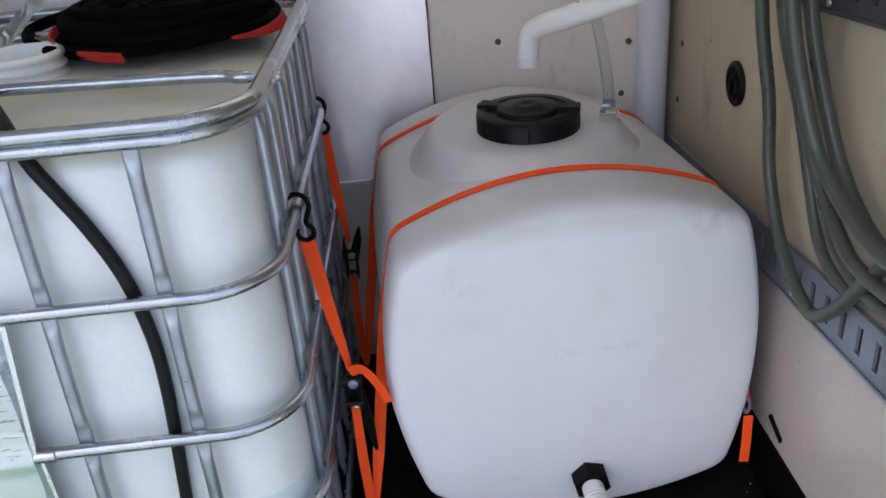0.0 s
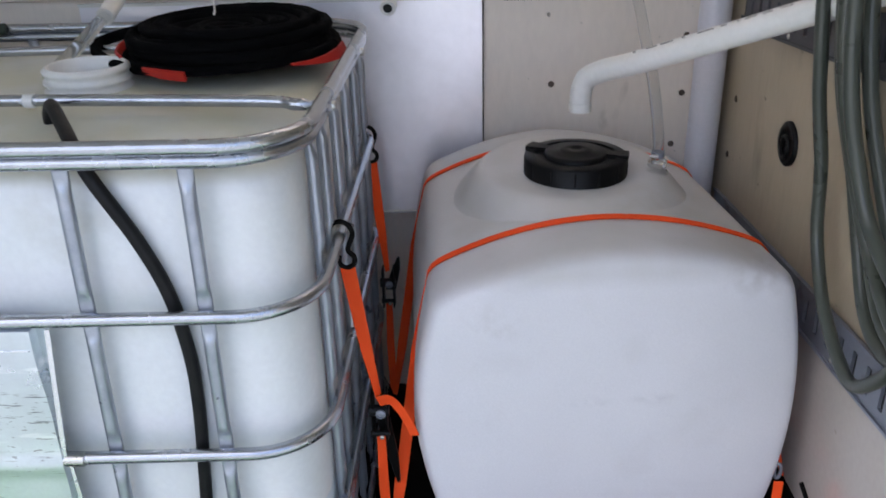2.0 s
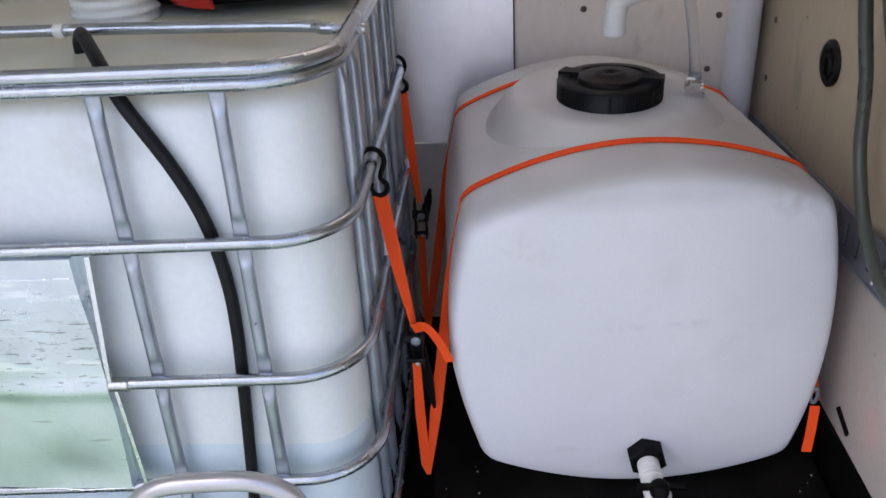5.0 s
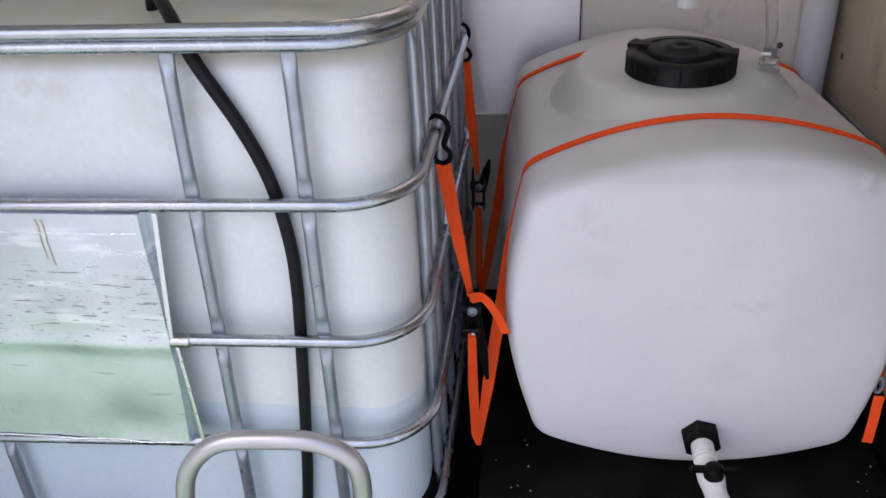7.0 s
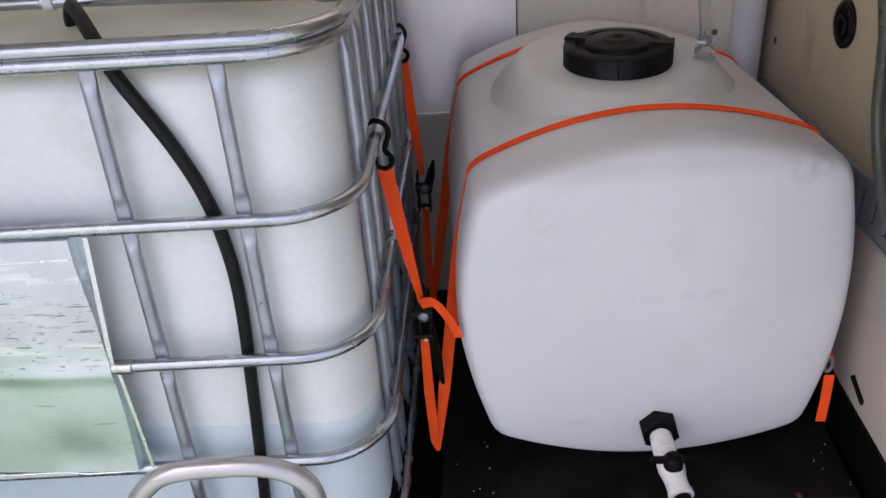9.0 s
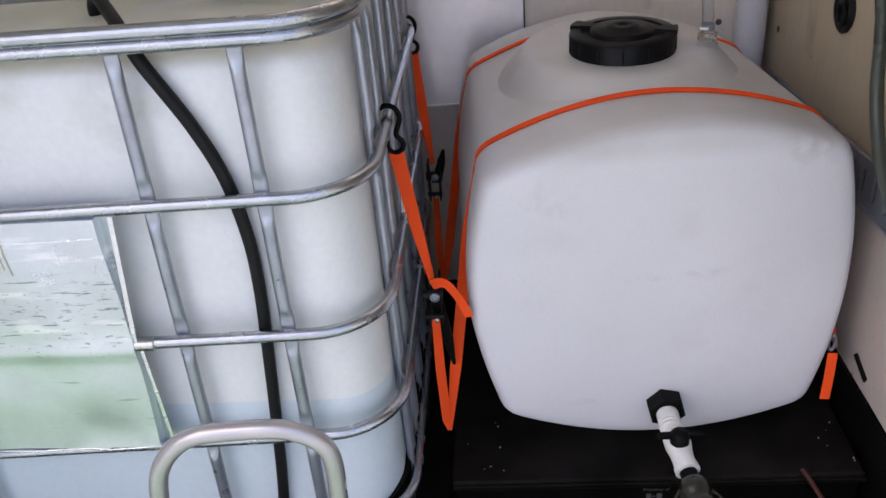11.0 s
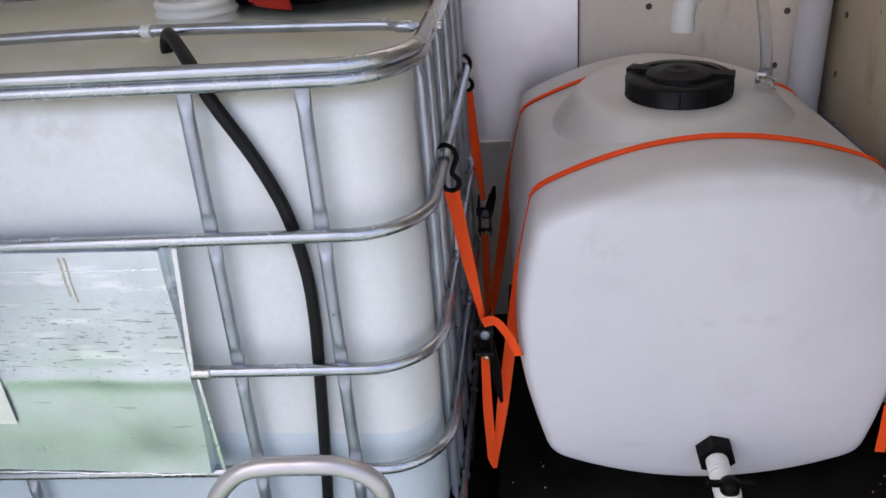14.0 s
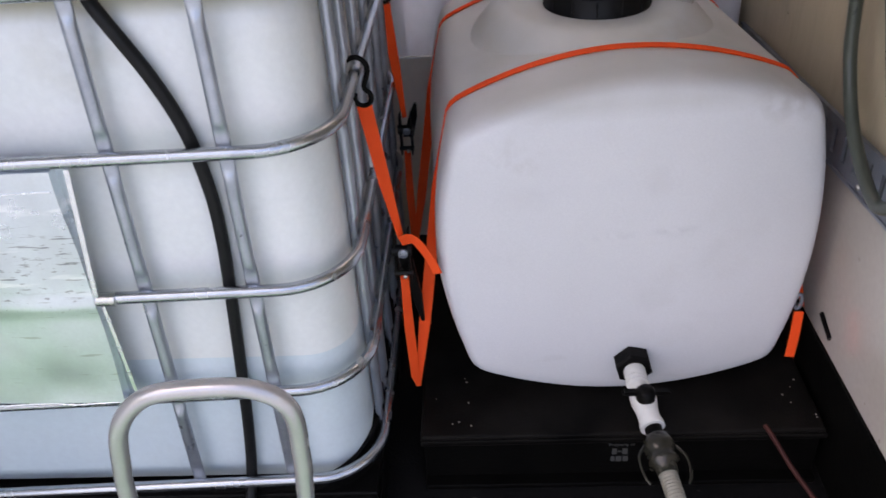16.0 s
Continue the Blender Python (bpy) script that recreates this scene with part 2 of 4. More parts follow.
PALE_MARK = material("pale_print", (0.055, 0.055, 0.053), 0.6, 0, None, 30, 0.4, 200, 0.0)
EMBOSS = material("embossed_steel", (0.8, 0.82, 0.82), 0.25, 0.9, None, 30, 0.4, 200, 0.0)
GRASS = material("grass_ground", (0.18, 0.31, 0.2), 0.9, 0, (0.13, 0.23, 0.14), 4, 0.8, 60, 0.6)
CONCRETE = material("pale_concrete", (0.30, 0.33, 0.35), 0.85, 0, (0.24, 0.27, 0.29), 3, 0.7, 60, 0.2)
GRIT = material("pale_grit", (0.5, 0.47, 0.42), 0.8, 0, None, 30, 0.4, 100, 0.1)


# Unseen translucent roof panel, added to let light onto the back wall.
ROOF_FILL = bpy.data.materials.new("translucent_roof_fill")
ROOF_FILL.use_nodes = True
rn, rl = ROOF_FILL.node_tree.nodes, ROOF_FILL.node_tree.links
r_mix, r_tr, r_df, r_nz = rn.new("ShaderNodeMixShader"), rn.new("ShaderNodeBsdfTranslucent"), rn.new("ShaderNodeBsdfDiffuse"), rn.new("ShaderNodeTexNoise")
r_tr.inputs[0].default_value = (0.84, 0.80, 0.74, 1)
r_df.inputs[0].default_value = (0.75, 0.72, 0.66, 1)
r_nz.inputs["Scale"].default_value = 3.0
r_mix.inputs[0].default_value = 0.15
rl.new(r_tr.outputs[0], r_mix.inputs[1])
rl.new(r_df.outputs[0], r_mix.inputs[2])
rl.new(r_mix.outputs[0], rn["Material Output"].inputs[0])

# ---- building helpers ----
ORIGIN = {}


def thing(name, at, label, category, group="", kind=""):
    """An Empty at the base of a thing, to which its parts are parented."""
    ob = new(name)
    ob.empty_display_size = 0.05
    ob.location = at
    ORIGIN[ob.name] = Vector(at)
    return tagged(ob, label, category, group, kind)


def part(name, bm, mat, parent=None, label="", smooth=True, bevel=0.0):
    """One mesh object from a bmesh in world places."""
    me = bpy.data.meshes.new(name)
    bmesh.ops.recalc_face_normals(bm, faces=bm.faces)
    origin = ORIGIN[parent.name] if parent else Vector()
    bmesh.ops.translate(bm, verts=bm.verts, vec=-origin)
    bm.to_mesh(me)
    bm.free()
    for m in (mat if isinstance(mat, (list, tuple)) else [mat]):
        me.materials.append(m)
    for p in me.polygons:
        p.use_smooth = smooth
    if smooth:
        me.set_sharp_from_angle(angle=radians(62))
    ob = new(name, me)
    if parent:
        ob.parent = parent
        ORIGIN[ob.name] = origin
    if bevel:
        bv = ob.modifiers.new("bevel", "BEVEL")
        bv.width, bv.segments, bv.limit_method = bevel, 2, "ANGLE"
        bv.harden_normals = True
    if label:
        tagged(ob, label)
    return ob


def smooth_line(points, steps=8, closed=False):
    """A Catmull-Rom line through the points."""
    p = [Vector(q) for q in points]
    n = len(p)
    out = []
    for i in range(n if closed else n - 1):
        a, b = p[i], p[(i + 1) % n]
        z = p[(i - 1) % n] if closed or i > 0 else a * 2 - b
        c = p[(i + 2) % n] if closed or i + 2 < n else b * 2 - a
        for k in range(steps):
            t = k / steps
            out.append(0.5 * (2 * a + (b - z) * t + (2 * z - 5 * a + 4 * b - c) * t * t + (3 * a - z - 3 * b + c) * t ** 3))
    if not closed:
        out.append(p[-1])
    return out


def tube(bm, points, r, seg=10, closed=False, radii=None, caps=True):
    """A round tube along points, without twist."""
    p = [Vector(q) for q in points]
    n = len(p)
    rings = []
    up = None
    for i in range(n):
        d = (p[(i + 1) % n] - p[i - 1]) if closed else (p[min(i + 1, n - 1)] - p[max(i - 1, 0)])
        d.normalize()
        if up is None:
            up = d.orthogonal().normalized()
        up = (up - d * up.dot(d)).normalized()
        side = d.cross(up)
        rad = radii[i] if radii else r
        rings.append([bm.verts.new(p[i] + (up * math.cos(a) + side * math.sin(a)) * rad)
                      for a in (2 * math.pi * k / seg for k in range(seg))])
    for i in range(n if closed else n - 1):
        a, b = rings[i], rings[(i + 1) % n]
        shift = 0
        if closed and i == n - 1:
            shift = min(range(seg), key=lambda s: (a[0].co - b[s].co).length)
        for k in range(seg):
            bm.faces.new((a[k], a[(k + 1) % seg], b[(k + 1 + shift) % seg], b[(k + shift) % seg]))
    if not closed and caps:
        bm.faces.new(rings[0][::-1])
        bm.faces.new(rings[-1])
    return bm


def tubes(*args, **kw):
    return tube(bmesh.new(), *args, **kw)


def box(bm, lo, hi):
    c = [bm.verts.new((x, y, z)) for x in (lo[0], hi[0]) for y in (lo[1], hi[1]) for z in (lo[2], hi[2])]
    for f in ((0, 1, 3, 2), (4, 6, 7, 5), (0, 4, 5, 1), (2, 3, 7, 6), (0, 2, 6, 4), (1, 5, 7, 3)):
        bm.faces.new([c[i] for i in f])
    return bm


def boxes(*pairs):
    bm = bmesh.new()
    for lo, hi in pairs:
        box(bm, lo, hi)
    return bm


def lathe(bm, centre, axis, profile, seg=32):
    """Turns a profile of (radius, height) about an axis through centre."""
    axis = Vector(axis).normalized()
    u = axis.orthogonal().normalized()
    v = axis.cross(u)
    rings = []
    for r, h in profile:
        rings.append([bm.verts.new(Vector(centre) + axis * h + (u * math.cos(a) + v * math.sin(a)) * max(r, 1e-4))
                      for a in (2 * math.pi * k / seg for k in range(seg))])
    for a, b in zip(rings, rings[1:]):
        for k in range(seg):
            bm.faces.new((a[k], a[(k + 1) % seg], b[(k + 1) % seg], b[k]))
    bm.faces.new(rings[0][::-1])
    bm.faces.new(rings[-1])
    return bm


def lathes(*args, **kw):
    return lathe(bmesh.new(), *args, **kw)


def ribbon(bm, points, wide, width, thick=0.0022):
    """Flat webbing along points; wide: the direction of its width at each point, or one for all."""
    p = [Vector(q) for q in points]
    n = len(p)
    rings = []
    for i in range(n):
        d = (p[min(i + 1, n - 1)] - p[max(i - 1, 0)]).normalized()
        w = Vector(wide[i] if isinstance(wide, list) else wide)
        w = (w - d * w.dot(d)).normalized()
        nn = d.cross(w)
        across = width[min(i, len(width) - 1)] if isinstance(width, list) else width
        rings.append([bm.verts.new(p[i] + w * a * across / 2 + nn * b * thick / 2) for a, b in ((-1, -1), (1, -1), (1, 1), (-1, 1))])
    for a, b in zip(rings, rings[1:]):
        for k in range(4):
            bm.faces.new((a[k], a[(k + 1) % 4], b[(k + 1) % 4], b[k]))
    bm.faces.new(rings[0][::-1])
    bm.faces.new(rings[-1])
    return bm


def round_rect(x0, x1, y0, y1, r, z, seg=8):
    """Points of a rectangle with round corners, counter-clockwise from the front."""
    out = []
    for cx, cy, a0 in ((x1 - r, y0 + r, -90), (x1 - r, y1 - r, 0), (x0 + r, y1 - r, 90), (x0 + r, y0 + r, 180)):
        for k in range(seg + 1):
            a = radians(a0 + 90 * k / seg)
            out.append(Vector((cx + r * math.cos(a), cy + r * math.sin(a), z)))
    return out


def loft(bm, loops, caps=True):
    rings = [[bm.verts.new(q) for q in lp] for lp in loops]
    n = len(rings[0])
    for a, b in zip(rings, rings[1:]):
        for k in range(n):
            bm.faces.new((a[k], a[(k + 1) % n], b[(k + 1) % n], b[k]))
    if caps:
        bm.faces.new(rings[0][::-1])
        bm.faces.new(rings[-1])
    return bm


# ---- the vehicle's load space ----
# Ceiling and walls reach EAVE, unseen past the floor, to even the light.
WX, WY, CEIL, LEFT, DOOR, EAVE = 0.945, 1.14, 2.3, -1.55, -0.42, -1.05


def structure(name, bm, mat, label, category, smooth=False, bevel=0.0):
    return tagged(part(name, bm, mat, None, smooth=smooth, bevel=bevel), label, category, kind="structure")


structure("floor", boxes(((LEFT - 0.04, DOOR, -0.06), (WX + 0.04, WY + 0.04, 0.0))), FLOOR, "dark gritty rubber-covered floor of the load space", "floor")
structure("chassis", boxes(((LEFT + 0.1, 0.25, -0.449), (WX - 0.1, WY - 0.1, -0.061))), BLACK, "black chassis carrying the load space above the grass", "chassis")
structure("wall_back", boxes(((LEFT, WY, 0.0), (WX + 0.04, WY + 0.04, CEIL))), CREAM, "cream painted plywood wall behind the tanks", "wall")


def sloped(bm, z, slope=-0.06):
    """Tilts the edge at height z along y, as the lashing track runs."""
    for v in bm.verts:
        if abs(v.co.z - z) < 0.003:
            v.co.z += slope * v.co.y
    return bm


structure("wall_right", sloped(boxes(((WX, EAVE, 0.70), (WX + 0.04, WY, CEIL))), 0.70), PLY, "beige plywood wall with knots and small stains", "wall")
structure("wall_right_lower", sloped(boxes(((WX, DOOR, 0.26), (WX + 0.04, WY, 0.699))), 0.699), GLOSSY_CREAM, "glossy cream lower wall panel with scuffs", "wall")
structure("wall_left", boxes(((LEFT - 0.04, EAVE, 0.0), (LEFT, WY + 0.04, CEIL))), WHITE, "plain white painted wall of the load space, unseen, run out to even the light", "wall")
structure("ceiling", boxes(((LEFT - 0.04, EAVE, CEIL), (WX + 0.04, 0.72, CEIL + 0.05)), ((LEFT - 0.04, 0.72, CEIL), (-0.402, WY + 0.04, CEIL + 0.05))), WHITE, "plain white ceiling of the load space, unseen, run out to even the light", "ceiling")
structure("ceiling_fill_panel", boxes(((-0.40, 0.722, CEIL), (WX + 0.04, WY + 0.04, CEIL + 0.004))), ROOF_FILL, "milky translucent panel added unseen in the roof to light the back wall", "ceiling")
structure("wall_kickboard", boxes(((WX - 0.004, DOOR, 0.0), (WX + 0.04, WY, 0.256))), BLACK, "black kick board along the foot of the wall", "kick board")
structure("ground", boxes(((-60, -60, -0.5), (60, 60, -0.45))), GRASS, "green grass outside the open door", "ground")
# the yard's slab has a broken edge against the grass
bm = bmesh.new()
edge = [(-60.0, -1.35)] + [(-3 + 0.1 * k, -1.36 + 0.16 * noise.noise(Vector((k * 0.17, 0.4, 0))) + 0.05 * noise.noise(Vector((k * 0.6, 2.4, 0)))) for k in range(61)] + [(60.0, -1.35)]
slab = [bm.verts.new((x, y, -0.44)) for x, y in edge] + [bm.verts.new((60, -60, -0.44)), bm.verts.new((-60, -60, -0.44))]
top = bm.faces.new(slab)
grown = bmesh.ops.extrude_face_region(bm, geom=[top])
for v in [e for e in grown["geom"] if isinstance(e, bmesh.types.BMVert)]:
    v.co.z = -0.448
structure("pavement", bm, CONCRETE, "pale concrete yard outside the open door", "pavement")

# ---- the caged container ----
IX0, IX1, IY0, IY1 = -1.21, 0.0, 0.0, 1.0
RAILS = (0.9005, 0.637, 0.405, 0.160)
RAIL_FALL = (0.012, 0.022, 0.038, 0.04)
FRONT_BARS = (-0.173, -0.363, -0.85, -1.05)
SIDE_BARS = (0.27, 0.42, 0.58, 0.73, 0.87)
PLATE_X = -0.44


def upright(x, y, inward, z0, z1, across, lean=0.0):
    """An upright tube with flattened, dented crossings."""
    bm = bmesh.new()
    rails = [r + k * x for r, k in zip(RAILS, RAIL_FALL)]
    stops = sorted(set([z0, z1] + [r + d for r in rails for d in (-0.056, -0.047, -0.041, -0.034, -0.024, -0.012, 0.012, 0.024, 0.034, 0.041, 0.047, 0.056) if z0 < r + d < z1]
                       + [z1 - 0.048, z1 - 0.04, z1 - 0.034, z1 - 0.026, z1 - 0.015]))
    seg = 16
    rings = []
    for z in stops:
        near = min(abs(z - r) for r in rails)
        press = 1.0 - max(0.0, min(1.0, (near - 0.033) / 0.013)) if near < 0.05 else 0.0
        if z1 - z < 0.05:
            press = max(press, 1.0 - max(0.0, min(1.0, (z1 - z - 0.026) / 0.018)))
        wide, deep = 0.0118 * (1 + 0.07 * press), 0.0105
        c = Vector((x + lean * (z - 0.65), y, z)) + Vector(inward) * 0.011
        ring = []
        for k in range(seg):
            a = 2 * math.pi * k / seg
            push = 0.0075 * press * max(0.0, -math.sin(a)) ** 1.4
            ring.append(bm.verts.new(c + Vector(across) * math.cos(a) * wide + Vector(inward) * (math.sin(a) * deep + push)))
        rings.append(ring)
    for a, b in zip(rings, rings[1:]):
        for k in range(seg):
            bm.faces.new((a[k], a[(k + 1) % seg], b[(k + 1) % seg], b[k]))
    bm.faces.new(rings[0][::-1])
    bm.faces.new(rings[-1])
    return bm


ibc = thing("caged_water_container", (-0.6, 0.5, 0.0), "white plastic water container in a galvanised tubular cage, a third full", "container")
# the blow-moulded bottle: a rounded box with a water line
WATER = 0.452
loops = []
for z, inset in ((0.096, 0.06), (0.102, 0.03), (0.118, 0.008), (0.16, 0.0), (WATER - 0.02, 0.0), (WATER, 0.0), (WATER + 0.0005, 0.0), (0.7, -0.002),
                 (0.95, 0.0), (1.06, 0.001), (1.10, 0.006), (1.122, 0.02), (1.132, 0.045), (1.137, 0.10), (1.142, 0.22), (1.145, 0.36)):
    d = 0.042 + inset
    loops.append(round_rect(IX0 + d - 0.016, IX1 - d + 0.016, IY0 + d - 0.003, IY1 - d + 0.003, max(0.092 - inset * 0.2, 0.05), z, 10))
bm = loft(bmesh.new(), loops)
me_low = [f for f in bm.faces if f.calc_center_median().z < WATER]
for f in me_low:
    f.material_index = 1
bottle = part("bottle", bm, (BOTTLE, FILLED), ibc, "translucent white plastic bottle with a visible water line")
# filler neck
bm = lathes((-0.5, 0.49, 1.14), (0, 0, 1), [(r, h * 1.1) for r, h in ((0.082, 0.0), (0.084, 0.006), (0.078, 0.010), (0.078, 0.016), (0.083, 0.019), (0.083, 0.024), (0.078, 0.027), (0.078, 0.033),
            (0.082, 0.036), (0.082, 0.042), (0.077, 0.046), (0.074, 0.047), (0.072, 0.045), (0.072, 0.01))], 40)
part("filler_neck", bm, PVC, ibc, "open white threaded filler neck")
# cage rails
top = round_rect(IX0, IX1, IY0, IY1, 0.13, 1.1745, 10)
part("top_rail", tubes(top, 0.012, 12, True), GALV, ibc)
low = round_rect(IX0 + 0.002, IX1 - 0.002, IY0 + 0.002, IY1 - 0.002, 0.13, 1.153, 10)
part("rail", tubes(low, 0.0105, 12, True), GALV, ibc)
for z, fall in zip(RAILS, RAIL_FALL):
    ring = [Vector((v.x, v.y, z + fall * v.x)) for v in round_rect(IX0, IX1, IY0, IY1, 0.13, z, 10)]
    if z == RAILS[1]:  # this rail ends at the name plate on the front
        z -= 0.009
        ring = [Vector((PLATE_X - 0.012, IY0, z)), Vector((PLATE_X + 0.03, IY0, z))] + ring[:-1] + [ring[-1], Vector((-0.77, IY0, z))]
        part("rail", tubes(ring, 0.0113, 12), GALV, ibc)
        part("rail_end", tubes([(PLATE_X - 0.014, IY0 - 0.003, z), (PLATE_X + 0.028, IY0 - 0.003, z)], 0.0125, 10), STEEL, ibc, "crimped bright end of the rail")
    else:
        part("rail", tubes(ring, 0.0113, 12, True), GALV, ibc)
for x in FRONT_BARS:
    part("upright", upright(x, IY0, (0, 1, 0), 0.15, 1.149, (1, 0, 0), 0.024 if x < -0.3 else 0.012), DULL_GALV, ibc)
    part("upright", upright(x, IY1, (0, -1, 0), 0.15, 1.149, (1, 0, 0)), DULL_GALV, ibc)
for y in SIDE_BARS:
    part("upright", upright(IX1, y, (-1, 0, 0), 0.15, 1.149, (0, 1, 0)), DULL_GALV, ibc)
    part("upright", upright(IX0, y, (1, 0, 0), 0.15, 1.149, (0, 1, 0)), DULL_GALV, ibc)
q = 0.13 * (1 - math.cos(radians(28)))
for x, y, inn in ((IX1 - 0.0005, IY0 + 0.165, (-1.0, 0.0, 0)), (IX1 - q, IY1 - 0.069, (-0.88, -0.47, 0)),
                  (IX0 + q, IY0 + 0.069, (0.88, 0.47, 0)), (IX0 + q, IY1 - 0.069, (0.88, -0.47, 0))):
    part("upright", upright(x, y, inn, 0.15, 1.149, (-inn[1], inn[0], 0)), DULL_GALV, ibc)
# cross tubes over the top, with flattened bolted ends
for y, z in ((0.262, 1.166), (0.70, 1.166)):
    pts = smooth_line([(IX1 - 0.004, y, z), (IX1 - 0.05, y, z - 0.002), (IX1 - 0.13, y + 0.02, z), (-0.6, y + 0.03, z + 0.006), (IX0 + 0.13, y + 0.02, z), (IX0 + 0.004, y, z)], 6)
    radii = [0.006 if (i < 4 or i > len(pts) - 5) else 0.0105 for i in range(len(pts))]
    cross = part("cross_tube", tubes(pts, 0.0105, 12, radii=radii), GALV, ibc)
    part("bolt", lathes((IX1 + 0.013, y, z - 0.005), (1, 0, 0), [(0.0095, 0), (0.0095, 0.006), (0.006, 0.008)], 6), STEEL, cross)
part("sleeve", tubes([(-0.528, 0.2905, 1.171), (-0.511, 0.2905, 1.171)], 0.0125, 14), PVC, ibc, "worn white sleeve")
# moulded tray and pallet below
outer = [round_rect(IX0 + o, IX1 - o, IY0 + o, IY1 - o, 0.13, z, 8) for o, z in ((0.03, 0.088), (0.016, 0.092), (0.014, 0.104), (0.02, 0.108), (0.034, 0.108), (0.05, 0.1))]
for ring in outer[2:]:
    for v in ring:  # the tray's edge rises round the corners
        v.z += 0.07 * max(0.0, min(1.0, (v.x + 0.13) / 0.1))
part("tray", loft(bmesh.new(), outer), BLACK, ibc, "black plastic tray under the bottle")
deck = boxes(((IX0 + 0.012, IY0 + 0.012, 0.072), (IX1 - 0.012, IY1 - 0.012, 0.094)))
part("pallet_deck", deck, BLACK, ibc, bevel=0.006, smooth=False)
for x in (IX0 + 0.07, -0.605, IX1 - 0.07):
    for y in (0.07, 0.5, 0.93):
        part("pallet_foot", boxes(((x - 0.065, y - 0.065, 0.0), (x + 0.065, y + 0.065, 0.073))), BLACK, ibc, smooth=False, bevel=0.006)
# the steel name plate, slightly buckled, with a folded edge
PX0, PX1, PZ0, PZ1 = -1.0, -0.445, 0.398, 0.884
def plate_y(x, z):
    """The buckled surface of the plate."""
    u, v = (x - PX0) / (PX1 - PX0), (z - PZ0) / (PZ1 - PZ0)
    edge = min(u, 1 - u, v, 1 - v)
    y = -0.0135 + (0.005 * noise.noise(Vector((x * 6, 0.3, z * 7))) + 0.008 * noise.noise(Vector((x * 3.1, 4.3, z * 4.2)))) * min(1, edge * 6)
    y -= 0.004 * math.exp(-((v - 0.46) / 0.02) ** 2)
    return y - 0.004 * max(0.0, 1 - v / 0.12) ** 2 * min(1.0, max(0.0, (u - 0.5) / 0.3))


def plate_edge(z):
    """Where the sheet ends, and where the bright strip beside it runs."""
    if z > 0.63:
        return PX1, PX1 + 0.001 + 0.026 * (z - 0.632) / 0.253
    return PX1 - 0.012 * (0.63 - z) / 0.232, PX1 + 0.007 + 0.005 * (0.612 - z) / 0.21


bm = bmesh.new()
NX, NZ = 44, 36
grid = []
for j in range(NZ + 1):
    row = []
    for i in range(NX + 1):
        u, v = i / NX, j / NZ
        z = PZ0 + (PZ1 - PZ0) * v
        x = PX0 + (plate_edge(z)[0] - PX0) * u
        row.append(bm.verts.new((x + 0.003 * noise.noise(Vector((x * 2, 3.3, z * 9))) * u, plate_y(x, z), z)))
    grid.append(row)
for j in range(NZ):
    for i in range(NX):
        bm.faces.new((grid[j][i], grid[j][i + 1], grid[j + 1][i + 1], grid[j + 1][i]))
rim = [grid[j][NX] for j in range(NZ + 1)]
back = [bm.verts.new((v.co.x + 0.002, 0.006, v.co.z)) for v in rim]
lip = [bm.verts.new((max(v.co.x + 0.003, plate_edge(v.co.z)[1] - 0.002), 0.002, v.co.z)) for v in rim]
for a, b in ((rim, back), (back, lip)):
    for j in range(NZ):
        bm.faces.new((a[j], b[j], b[j + 1], a[j + 1]))
for edge_row, dz in ((grid[0], -0.003), (grid[NZ], 0.001)):
    back = [bm.verts.new((v.co.x, 0.0, v.co.z + dz)) for v in edge_row]
    for i in range(NX):
        bm.faces.new((edge_row[i], edge_row[i + 1], back[i + 1], back[i]))
plate = part("name_plate", bm, PLATE, ibc, "scratched galvanised steel plate with a folded edge")
part("plate_strip", ribbon(bmesh.new(), [(plate_edge(z)[1], -0.009, z) for z in (PZ1 + 0.002, 0.80, 0.72, 0.636)], (1, 0, 0), 0.0078, 0.003), EMBOSS, ibc, "bright flat steel strip beside the plate")
part("plate_strip", ribbon(bmesh.new(), [(plate_edge(z)[1], -0.006, z) for z in (0.621, 0.54, 0.46, PZ0 - 0.002)], (1, 0.2, 0), 0.0055, 0.003), EMBOSS, ibc, "bright flat steel strip beside the plate")
part("plate_bead", tubes([(PX0 + (PX1 - 0.013 - PX0) * k / 12, -0.016 + 0.002 * math.sin(k * 1.7), PZ0 - 0.003 + 0.001 * math.sin(k * 2.3)) for k in range(13)], 0.0026, 6), EMBOSS, plate, "bright rolled lower edge")
part("sticker", boxes(((-1.0, -0.0205, 0.52), (-0.812, -0.0195, 0.735))), STICKER, plate, "torn cream paper label")
for k in range(5):
    part("print_bar", boxes(((-0.985 + 0.004 * k, -0.0215, 0.70 - k * 0.032), (-0.85 + 0.006 * (k % 3), -0.0207, 0.709 - k * 0.032))), MARK, plate, smooth=False)
for k in range(14):  # embossed, unreadable
    x, z = -0.985 + 0.0165 * k, 0.447
    y = plate_y(x, z + 0.009)
    part("embossed_bar", boxes(((x, y - 0.0012, z), (x + 0.0045, y + 0.004, z + 0.017 + 0.003 * (k % 3)))), PLATE, plate, smooth=False)
